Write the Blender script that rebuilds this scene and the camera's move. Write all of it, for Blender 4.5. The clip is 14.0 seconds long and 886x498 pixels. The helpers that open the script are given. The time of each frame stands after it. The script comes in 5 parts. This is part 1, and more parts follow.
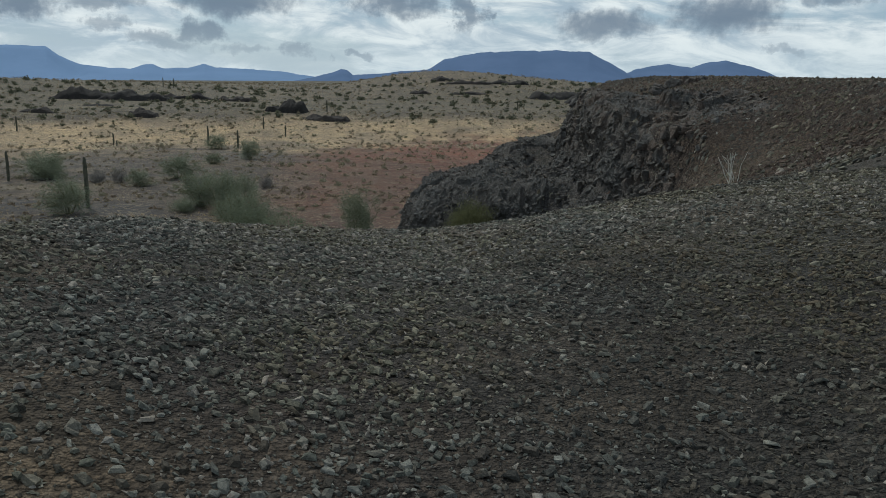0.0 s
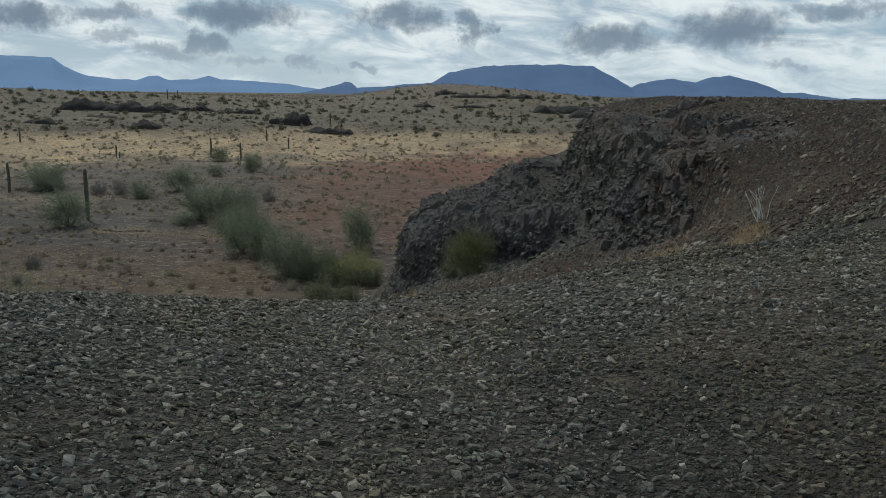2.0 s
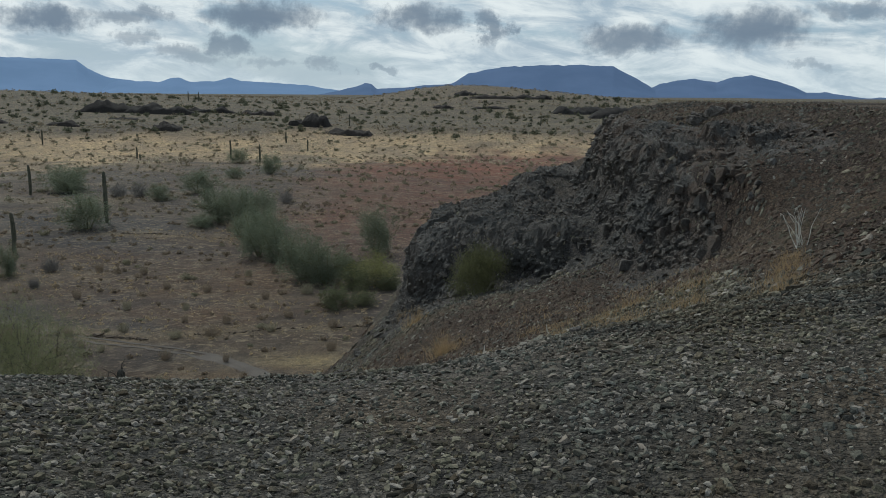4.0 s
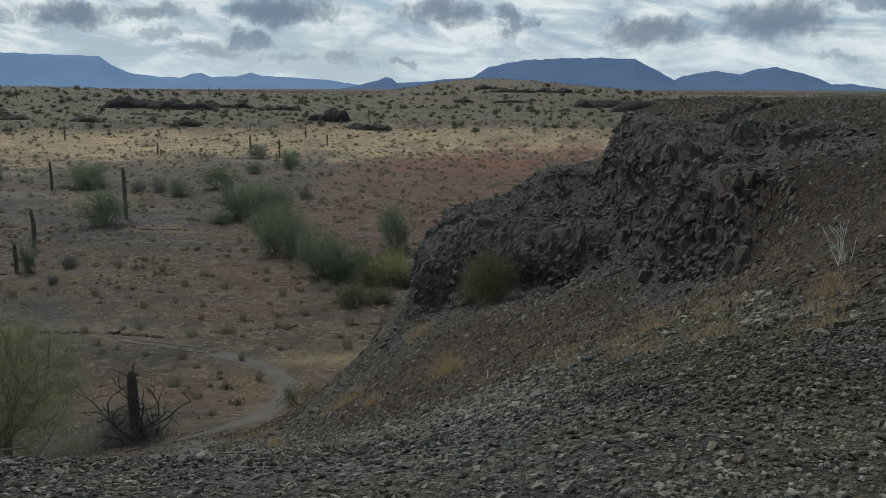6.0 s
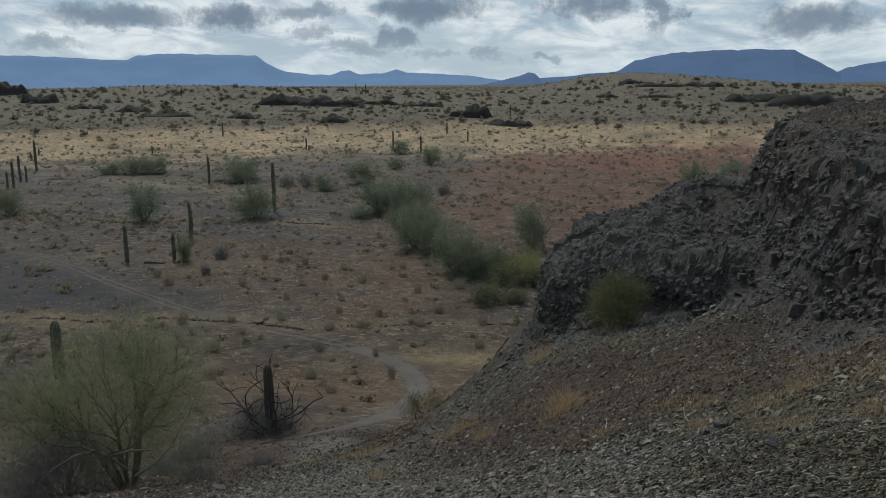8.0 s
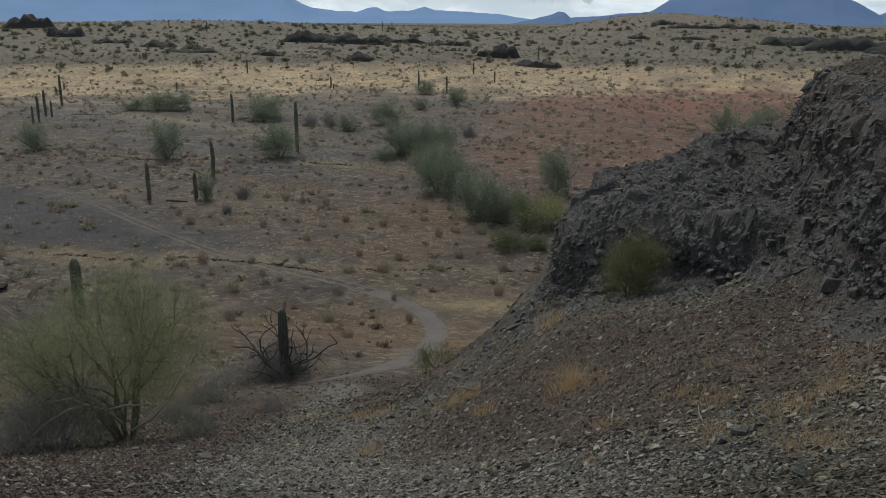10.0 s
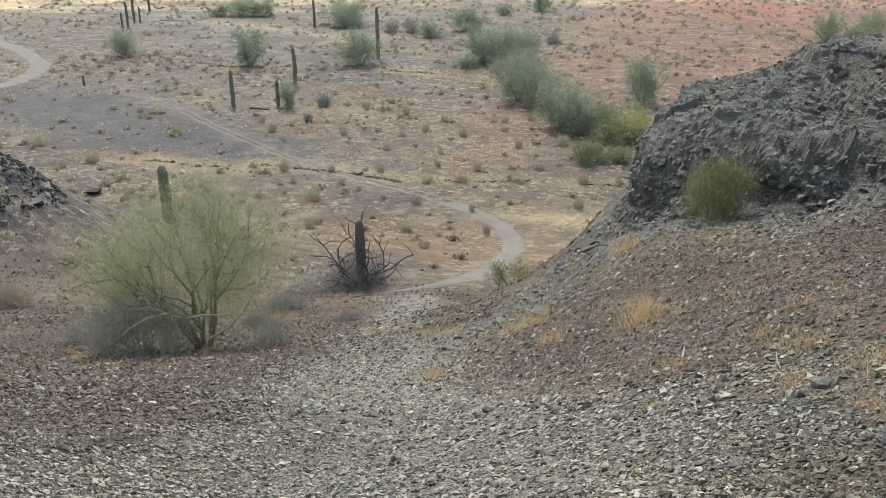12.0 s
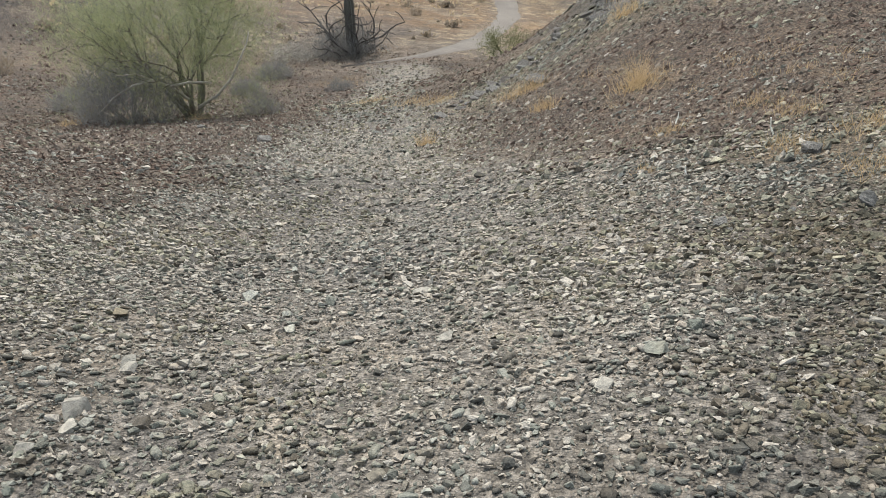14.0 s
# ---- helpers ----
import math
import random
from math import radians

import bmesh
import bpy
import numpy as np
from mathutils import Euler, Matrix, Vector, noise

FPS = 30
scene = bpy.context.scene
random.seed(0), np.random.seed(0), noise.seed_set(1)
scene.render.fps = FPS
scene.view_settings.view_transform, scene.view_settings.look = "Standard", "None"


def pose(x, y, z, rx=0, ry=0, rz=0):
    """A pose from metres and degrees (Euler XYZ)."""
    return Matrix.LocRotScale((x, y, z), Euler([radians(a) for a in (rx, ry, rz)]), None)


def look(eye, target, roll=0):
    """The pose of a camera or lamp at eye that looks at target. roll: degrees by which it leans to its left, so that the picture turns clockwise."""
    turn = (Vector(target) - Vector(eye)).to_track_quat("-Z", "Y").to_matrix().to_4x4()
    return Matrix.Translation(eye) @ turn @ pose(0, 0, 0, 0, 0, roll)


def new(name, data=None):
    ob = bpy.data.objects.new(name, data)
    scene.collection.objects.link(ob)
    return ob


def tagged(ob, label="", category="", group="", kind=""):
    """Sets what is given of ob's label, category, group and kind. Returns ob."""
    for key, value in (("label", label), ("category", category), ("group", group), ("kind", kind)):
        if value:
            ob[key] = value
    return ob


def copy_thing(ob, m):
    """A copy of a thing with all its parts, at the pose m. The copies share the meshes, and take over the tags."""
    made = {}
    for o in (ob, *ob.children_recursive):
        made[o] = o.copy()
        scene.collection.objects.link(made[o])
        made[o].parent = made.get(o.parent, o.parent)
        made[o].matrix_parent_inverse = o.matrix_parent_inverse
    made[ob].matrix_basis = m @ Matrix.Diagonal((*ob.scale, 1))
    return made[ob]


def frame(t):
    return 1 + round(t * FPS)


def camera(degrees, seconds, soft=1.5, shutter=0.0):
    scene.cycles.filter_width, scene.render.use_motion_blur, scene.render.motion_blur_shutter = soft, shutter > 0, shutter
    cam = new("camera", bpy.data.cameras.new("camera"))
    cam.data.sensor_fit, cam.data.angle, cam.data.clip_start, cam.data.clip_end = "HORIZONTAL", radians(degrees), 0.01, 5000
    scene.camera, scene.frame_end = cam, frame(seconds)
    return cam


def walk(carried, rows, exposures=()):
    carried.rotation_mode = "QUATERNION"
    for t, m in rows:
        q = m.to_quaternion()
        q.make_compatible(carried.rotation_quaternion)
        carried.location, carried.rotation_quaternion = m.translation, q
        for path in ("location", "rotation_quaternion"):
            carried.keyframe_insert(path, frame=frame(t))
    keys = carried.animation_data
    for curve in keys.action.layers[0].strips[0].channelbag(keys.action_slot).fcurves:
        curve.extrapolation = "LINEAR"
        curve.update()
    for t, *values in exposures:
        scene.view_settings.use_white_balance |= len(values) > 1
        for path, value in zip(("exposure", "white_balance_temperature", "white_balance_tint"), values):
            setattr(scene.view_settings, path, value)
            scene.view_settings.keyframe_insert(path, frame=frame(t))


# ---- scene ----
cam = camera(57.10, 14.0, soft=0.6)
PATH = [
    (0.0, look((0.000, 0.000, 0.000), (0.019, 9.794, -2.020), 0.33)),
    (0.5, look((-0.031, 0.392, 0.078), (-0.142, 10.194, -1.898), 0.14)),
    (1.0, look((0.037, 0.796, 0.082), (-0.028, 10.612, -1.825), 0.23)),
    (1.5, look((0.099, 1.154, 0.145), (0.066, 10.977, -1.730), 0.52)),
    (2.0, look((0.126, 1.573, 0.180), (0.108, 11.397, -1.688), 0.67)),
    (2.5, look((0.201, 1.895, 0.223), (0.240, 11.724, -1.621), 0.38)),
    (3.0, look((0.324, 2.294, 0.275), (0.392, 12.124, -1.558), 0.04)),
    (3.5, look((0.380, 2.616, 0.277), (0.430, 12.443, -1.572), 0.18)),
    (4.0, look((0.412, 2.995, 0.330), (0.153, 12.817, -1.530), 0.48)),
    (4.2, look((0.429, 3.105, 0.332), (-0.043, 12.906, -1.594), 0.26)),
    (6.5, look((0.809, 4.612, 0.474), (0.275, 14.408, -1.463), 0.08)),
    (7.0, look((0.921, 4.950, 0.544), (-0.078, 14.706, -1.416), -0.25)),
    (7.5, look((0.935, 5.198, 0.539), (-0.697, 14.864, -1.440), 0.00)),
    (8.0, look((0.917, 5.418, 0.662), (-1.270, 14.972, -1.322), -0.41)),
    (8.2, look((0.940, 5.507, 0.679), (-1.308, 15.043, -1.325), -0.65)),
    (10.3, look((1.059, 6.802, 0.751), (-1.485, 15.975, -2.315), 0.83)),
    (10.5, look((1.093, 6.911, 0.740), (-1.662, 15.899, -2.668), 0.59)),
    (11.0, look((1.111, 7.053, 0.724), (-2.186, 15.715, -3.030), -0.08)),
    (11.5, look((1.068, 7.108, 0.748), (-2.218, 15.781, -2.990), 0.08)),
    (12.0, look((1.063, 7.127, 0.802), (-2.197, 15.816, -2.925), -0.37)),
    (12.5, look((1.067, 7.118, 0.786), (-2.148, 15.787, -3.024), -0.74)),
    (13.0, look((1.060, 7.117, 0.767), (-2.046, 15.563, -3.594), -0.73)),
    (13.5, look((1.062, 7.114, 0.746), (-1.864, 15.110, -4.498), -0.24)),
    (14.0, look((1.061, 7.112, 0.715), (-1.637, 14.543, -5.409), 0.20)),
]

# exposure of the clip: it opens up as the view tilts away from the sky
EXPOSURES = [(0.0, -0.08, 6200, 3), (8.2, -0.12, 6200, 5), (10.3, 0.28, 6400, 7), (10.7, 0.86, 6460, 7), (11.1, 1.40, 6440, 7), (12.0, 1.76, 6420, 7), (14.0, 1.78, 6560, 8)]
walk(cam, PATH, EXPOSURES)

# ---------------------------------------------------------------- world and sun
SUN_AZ, SUN_EL = radians(-35), radians(52)          # azimuth from +y towards +x
CLOUDS = (  # azimuth, elevation, half width, half height, darkness: grey cumulus under the high veil
    (-0.241, 0.088, 0.056, 0.016, 0.95), (-0.051, 0.088, 0.043, 0.016, 0.9), (0.031, 0.079, 0.018, 0.018, 0.8), (0.189, 0.064, 0.050, 0.016, 0.9),
    (0.329, 0.075, 0.056, 0.021, 0.95), (-0.472, 0.078, 0.044, 0.014, 0.95), (-0.389, 0.084, 0.038, 0.008, 0.7), (-0.280, 0.055, 0.025, 0.010, 0.8),
    (-0.327, 0.044, 0.032, 0.009, 0.65), (-0.165, 0.036, 0.020, 0.008, 0.7), (-0.102, 0.030, 0.018, 0.005, 0.75), (-0.233, 0.036, 0.029, 0.006, 0.5),
    (0.385, 0.035, 0.019, 0.005, 0.55), (0.436, 0.092, 0.037, 0.010, 0.7), (-0.376, 0.062, 0.022, 0.007, 0.55), (-0.666, 0.047, 0.036, 0.007, 0.6),
    (-0.590, 0.077, 0.064, 0.013, 0.85),
)


def nodes_of(tree):
    """A function that adds a node, fills its inputs by name or by i0, i1, ... and returns its output."""
    tree.nodes.clear()

    def add(kind, _out=0, **inputs):
        n = tree.nodes.new(kind)
        for k, v in inputs.items():
            s = n.inputs[int(k[1:])] if k[0] == "i" and k[1:].isdigit() else n.inputs[k.replace("_", " ")]
            if isinstance(v, bpy.types.NodeSocket):
                tree.links.new(v, s)
            else:
                s.default_value = v
        return n.outputs[_out] if n.outputs else None
    return add


def maths(add, op, a, b=0.0, c=0.0):
    s = add("ShaderNodeMath", i0=a, i1=b, i2=c)
    s.node.operation = op
    return s


def mixed(add, f, a, b, blend="MIX"):
    s = add("ShaderNodeMix", 2, i0=f, i6=a, i7=b)
    s.node.data_type, s.node.blend_type = "RGBA", blend
    return s


def ramp(add, value, lo, hi, a=0.0, b=1.0):
    s = add("ShaderNodeMapRange", i0=value, i1=lo, i2=hi, i3=a, i4=b)
    s.node.interpolation_type = "SMOOTHSTEP"
    return s


def noise_of(add, where, scale, detail, rough, twist):
    return add("ShaderNodeTexNoise", Vector=where, Scale=scale, Detail=detail, Roughness=rough, Distortion=twist)


def build_world():
    w = bpy.data.worlds.new("desert_sky")
    scene.world = w
    w.use_nodes = True
    add = nodes_of(w.node_tree)
    sky = add("ShaderNodeTexSky")
    sky.node.sky_type, sky.node.sun_disc, sky.node.dust_density = "NISHITA", False, 1.5
    sky.node.sun_elevation, sky.node.sun_rotation = SUN_EL, SUN_AZ
    blue = mixed(add, 1.0, sky, (0.085, 0.085, 0.085, 1), "MULTIPLY")
    ray = add("ShaderNodeTexCoord")
    sep = w.node_tree.nodes.new("ShaderNodeSeparateXYZ")
    w.node_tree.links.new(ray, sep.inputs[0])
    dx, dy, dz = sep.outputs
    lift = maths(add, "MULTIPLY_ADD", dz, 3.4, maths(add, "MULTIPLY", dx, 0.25))
    drawn = add("ShaderNodeCombineXYZ", X=dx, Y=dy, Z=lift)
    veil = noise_of(add, drawn, 4.6, 9.0, 0.58, 0.35)
    puff = noise_of(add, drawn, 11.0, 8.0, 0.62, 0.5)
    cover = ramp(add, maths(add, "ADD", veil, maths(add, "MULTIPLY_ADD", puff, 0.35, -0.17)), 0.36, 0.56)
    white = mixed(add, ramp(add, puff, 0.34, 0.66), (0.41, 0.49, 0.58, 1), (0.86, 0.88, 0.89, 1))
    gap = mixed(add, 0.55, blue, (0.30, 0.47, 0.66, 1))
    out = mixed(add, maths(add, "MULTIPLY_ADD", cover, 0.72, 0.28), gap, white)
    # grey cumulus, with ragged edges
    az, el = maths(add, "ARCTAN2", dx, dy), maths(add, "ARCSINE", dz)
    wob = add("ShaderNodeTexNoise", 1, Vector=ray, Scale=30.0, Detail=7.0, Roughness=0.66)
    ws = w.node_tree.nodes.new("ShaderNodeSeparateXYZ")
    w.node_tree.links.new(wob, ws.inputs[0])
    az = maths(add, "ADD", az, maths(add, "MULTIPLY_ADD", ws.outputs[0], 0.12, -0.06))
    el = maths(add, "ADD", el, maths(add, "MULTIPLY_ADD", ws.outputs[1], 0.046, -0.023))
    dark = None
    for a, e, hw, hh, deep in CLOUDS:
        u = maths(add, "DIVIDE", maths(add, "SUBTRACT", az, a), hw)
        v = maths(add, "DIVIDE", maths(add, "SUBTRACT", el, e), hh)
        r = maths(add, "ADD", maths(add, "MULTIPLY", u, u), maths(add, "MULTIPLY", v, v))
        m = maths(add, "MULTIPLY", ramp(add, r, 1.9, 0.0), deep)
        dark = m if dark is None else maths(add, "MAXIMUM", dark, m)
    high = maths(add, "MULTIPLY", ramp(add, puff, 0.36, 0.56), ramp(add, dz, 0.12, 0.35, 0.0, 0.6))
    dark = maths(add, "MAXIMUM", dark, high)
    out = mixed(add, dark, out, (0.185, 0.235, 0.31, 1))
    low = ramp(add, dz, 0.0, 0.07, 0.5, 0.0)
    out = mixed(add, low, out, (0.62, 0.70, 0.76, 1))
    bg = add("ShaderNodeBackground", Color=out, Strength=1.0)
    add("ShaderNodeOutputWorld", Surface=bg)


build_world()
sun_data = bpy.data.lights.new("sun", "SUN")
sun_data.energy, sun_data.angle, sun_data.color = 2.2, radians(6), (1.0, 0.95, 0.87)
sun = new("sun", sun_data)
sun.matrix_world = look((math.sin(SUN_AZ) * 50 * math.cos(SUN_EL), math.cos(SUN_AZ) * 50 * math.cos(SUN_EL), 50 * math.sin(SUN_EL)), (0, 0, 0))


# ---------------------------------------------------------------- landforms
def hashed(ix, iy, seed):
    n = (ix.astype(np.int64) * 374761393 + iy.astype(np.int64) * 668265263 + seed * 144665) & 0x7FFFFFFF
    n = ((n ^ (n >> 13)) * 1274126177) & 0x7FFFFFFF
    return ((n ^ (n >> 16)) & 0xFFFF) / 65535.0


def lumps(x, y, size, seed=0, octaves=3):
    """Smooth noise about 0, roughly -1 to 1."""
    total, amp, norm = 0.0, 1.0, 0.0
    for k in range(octaves):
        u, v = x / size * 2**k + 17.3 * k, y / size * 2**k - 9.1 * k
        iu, iv = np.floor(u), np.floor(v)
        fu, fv = u - iu, v - iv
        fu, fv = fu * fu * (3 - 2 * fu), fv * fv * (3 - 2 * fv)
        a, b = hashed(iu, iv, seed + k), hashed(iu + 1, iv, seed + k)
        c, d = hashed(iu, iv + 1, seed + k), hashed(iu + 1, iv + 1, seed + k)
        total = total + amp * ((a + (b - a) * fu) * (1 - fv) + (c + (d - c) * fu) * fv - 0.5) * 2
        norm, amp = norm + amp, amp * 0.5
    return total / norm


def bend(u):
    return np.where(u > 30, u, np.log1p(np.exp(np.minimum(u, 30))))


def step(v, lo, hi):
    k = np.clip((v - lo) / (hi - lo), 0, 1)
    return k * k * (3 - 2 * k)


# the hill: one tilted plane, bent along straight lines (bend, bearing, place, softness)
TILT = (-2.432, -0.197, -0.109)
BENDS = (
    (-0.593, 1.716, 7.997, 0.764),
    (-1.377, 6.231, -2.291, 1.256),
    (1.135, 0.150, 0.228, 0.840),
    (0.345, 5.933, -6.172, 0.353),
    (0.592, 1.200, 10.303, 3.109),
    (0.130, 5.836, -21.122, 0.908),
    (1.450, 1.858, 44.221, 4.701),
    (0.776, 0.882, 16.315, 2.266),
    (-0.459, 3.913, -1.629, 1.697),
    (-2.194, 1.469, 35.578, 7.093),
)


def cliff(x, y, ax, ay, bx, by, rise, reach, sharp):
    """A step of the rock along a line from a to b, high on the line's right side, dying out with distance."""
    lx, ly = bx - ax, by - ay
    n = math.hypot(lx, ly)
    t = ((x - ax) * lx + (y - ay) * ly) / n
    d = ((x - ax) * ly - (y - ay) * lx) / n + 0.3 * lumps(x, y, 1.6, 40)
    inside = step(t, -1.0, 0.8) * step(n - t, -1.0, 0.8)
    return rise * np.tanh(d / sharp) * np.exp(-(d / reach) ** 2) * inside


def rockiness(x, y):
    """1 on the bare outcrop, 0 on gravel."""
    edge = 0.6 * lumps(x, y, 2.5, 7)
    spur = step(x + edge, -2.6, -1.3) * step(x + 0.28 * (y - 24) + edge, 6.7, 4.6) * step(y + 0.75 * x + edge * 1.5, 22.0, 24.5) * step(y, 37, 33)
    face = np.exp(-((x - 4.3 - 0.10 * np.maximum(0, 19 - y)) / np.where(x < 4.3, 0.95, 0.62)) ** 2) * step(y + edge, 16.0, 18.0) * step(y, 30, 27)
    knob = np.exp(-((x + 45.5) / 7) ** 2 - ((y - 43) / 4.5) ** 2)
    return np.maximum(np.maximum(spur, face), step(knob, 0.2, 0.6))


def valley(x, y):
    r = np.hypot(x, y)
    z = -25.6 + 10.5 * step(r, 345, 450) + 11.0 * step(r, 430, 800) + 1.0 * step(r, 900, 2400)
    z = z + 0.5 * lumps(x, y, 60, 3) * step(r, 40, 120) + 2.0 * lumps(x, y, 260, 5) * step(r, 330, 600)
    z = z + 13.5 * np.exp(-((x + 10) / 85) ** 2 - ((y - 760) / 160) ** 2) + 5.0 * np.exp(-((x - 90) / 90) ** 2 - ((y - 700) / 120) ** 2)          # low rise in the middle distance
    return z + 6.5 * np.exp(-((x + 330) / 130) ** 2 - ((y - 600) / 110) ** 2) - 4.0 * np.exp(-((x + 120) / 70) ** 2 - ((y - 760) / 160) ** 2)


def height(x, y, fine=True):
    h = TILT[0] + TILT[1] * x + TILT[2] * y
    for a, th, d, wd in BENDS:
        h = h + a * wd * bend((math.cos(th) * x + math.sin(th) * y - d) / wd)
    r = np.hypot(x + 5, y - 18)
    h = h - 0.9 * bend((r - 58) / 4) * 4
    top = 0.12 + 0.10 * lumps(x, y, 5.0, 14)                                            # the hill's flat top
    h = top - 0.3 * bend((top - h) / 0.3)
    h = h + cliff(x, y, 5.4, 17.2, 3.9, 20.5, 0.75, 2.2, 0.25) + cliff(x, y, 4.1, 20.5, 4.45, 30.0, 0.95, 2.0, 0.3)
    h = h + cliff(x, y, -1.35, 25.6, -1.35, 33.5, 0.95, 2.0, 0.22) + cliff(x, y, 3.2, 22.8, -1.0, 25.4, 0.55, 1.8, 0.3)
    h = h + 4.1 * np.exp(-((x + 46.0) / 7.0) ** 2 - ((y - 43) / 4.5) ** 2)              # rocky knob across the gully
    v = valley(x, y)
    h = v + 1.5 * bend((h - v) / 1.5)
    if fine:
        k = rockiness(x, y)
        near = step(np.hypot(x, y - 10), 90, 50)
        h = h + near * (0.05 * lumps(x, y, 1.9, 11) + 0.016 * lumps(x, y, 0.4, 12, 2))
        h = h + k * (0.28 * lumps(x, y, 1.5, 21, 4) + 0.22 * np.abs(lumps(x + 0.4 * y, y, 0.6, 22, 3)) - 0.18)
    return h


# ---------------------------------------------------------------- materials
def material(name):
    m = bpy.data.materials.new(name)
    m.use_nodes = True
    return m, nodes_of(m.node_tree)


def finish(add, colour, rough=0.9, bump=None, strength=0.5, distance=0.02, spec=0.25):
    more = {}
    if bump is not None:
        more["Normal"] = add("ShaderNodeBump", Strength=strength, Distance=distance, Height=bump)
    b = add("ShaderNodeBsdfPrincipled", Base_Color=colour, Roughness=rough, **more)
    b.node.inputs["Specular IOR Level"].default_value = spec
    add("ShaderNodeOutputMaterial", Surface=b)


def noise(add, where, scale, detail=4.0, rough=0.55):
    return add("ShaderNodeTexNoise", Vector=where, Scale=scale, Detail=detail, Roughness=rough)


def place(add):
    return add("ShaderNodeNewGeometry")


def ground_material():
    m, add = material("desert_soil")
    p = place(add)
    soil = add("ShaderNodeAttribute")
    soil.node.attribute_name = "soil"
    wide, big, mid, small = noise(add, p, 0.05, 5, 0.6), noise(add, p, 0.35, 6, 0.65), noise(add, p, 3.0, 6, 0.72), noise(add, p, 55.0, 5, 0.75)
    c = mixed(add, ramp(add, wide, 0.35, 0.65), mixed(add, 1.0, soil, (0.80, 0.80, 0.82, 1), "MULTIPLY"), mixed(add, 1.0, soil, (1.12, 1.08, 1.0, 1), "MULTIPLY"))
    c = mixed(add, ramp(add, big, 0.35, 0.62), mixed(add, 1.0, c, (0.70, 0.71, 0.74, 1), "MULTIPLY"), c)
    c = mixed(add, ramp(add, mid, 0.45, 0.68, 0.0, 0.85), c, mixed(add, 1.0, c, (1.5, 1.42, 1.3, 1), "MULTIPLY"))
    c = mixed(add, ramp(add, mid, 0.46, 0.32, 0.0, 0.6), c, mixed(add, 1.0, c, (0.6, 0.58, 0.56, 1), "MULTIPLY"))
    plain = soil.node.outputs["Alpha"]
    drawn = add("ShaderNodeMapping", Vector=p, Rotation=(0, 0, 0.25), Scale=(0.7, 1.0, 1.0))
    dry = maths(add, "MULTIPLY", ramp(add, noise(add, drawn, 0.42, 8, 0.72), 0.50, 0.61), plain)
    c = mixed(add, maths(add, "MULTIPLY", dry, 0.42), c, (0.33, 0.27, 0.20, 1))
    dark = maths(add, "MULTIPLY", ramp(add, noise(add, drawn, 0.9, 6, 0.7), 0.55, 0.66), plain)
    c = mixed(add, maths(add, "MULTIPLY", dark, 0.5), c, (0.12, 0.098, 0.085, 1))
    litter = maths(add, "MULTIPLY", maths(add, "MULTIPLY", ramp(add, noise(add, drawn, 1.5, 6, 0.75), 0.53, 0.60), ramp(add, noise(add, p, 0.11, 4, 0.6), 0.38, 0.56)), plain)
    c = mixed(add, maths(add, "MULTIPLY", litter, 0.85), c, (0.42, 0.33, 0.215, 1))
    speck = maths(add, "MULTIPLY", ramp(add, noise(add, p, 0.9, 6, 0.78), 0.55, 0.61), plain)
    c = mixed(add, maths(add, "MULTIPLY", speck, 0.75), c, (0.10, 0.082, 0.066, 1))
    cell = add("ShaderNodeTexVoronoi", Vector=p, Scale=75.0)
    pebble = add("ShaderNodeTexVoronoi", Vector=p, Scale=27.0)
    grit = maths(add, "MULTIPLY_ADD", add("ShaderNodeSeparateColor", Color=cell.node.outputs["Color"]), 0.55, 0.2)
    grit = maths(add, "ADD", grit, maths(add, "MULTIPLY", add("ShaderNodeSeparateColor", Color=pebble.node.outputs["Color"]), 0.9))
    # shade between pebbles and in fine hollows is put into the colour
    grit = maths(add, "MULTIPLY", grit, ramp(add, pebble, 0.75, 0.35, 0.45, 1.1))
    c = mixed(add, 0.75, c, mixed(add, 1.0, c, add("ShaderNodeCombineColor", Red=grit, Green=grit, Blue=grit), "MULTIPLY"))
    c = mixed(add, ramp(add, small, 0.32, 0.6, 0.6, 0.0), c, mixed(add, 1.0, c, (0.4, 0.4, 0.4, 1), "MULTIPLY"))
    h = maths(add, "ADD", small, maths(add, "MULTIPLY_ADD", cell, -1.2, maths(add, "MULTIPLY", pebble, -2.0)))
    finish(add, mixed(add, 1.0, c, (0.86, 0.86, 0.86, 1), "MULTIPLY"), 0.95, h, 1.0, 0.02)
    return m


def track_material():
    m, add = material("track_dust")
    p = place(add)
    big, small = noise(add, p, 0.5, 5), noise(add, p, 9.0, 5, 0.7)
    c = mixed(add, ramp(add, big, 0.3, 0.7), (0.102, 0.089, 0.079, 1), (0.136, 0.118, 0.103, 1))
    finish(add, mixed(add, ramp(add, small, 0.35, 0.7, 0.5, 0.0), c, (0.080, 0.069, 0.060, 1)), 0.95, small, 0.8, 0.05)
    return m


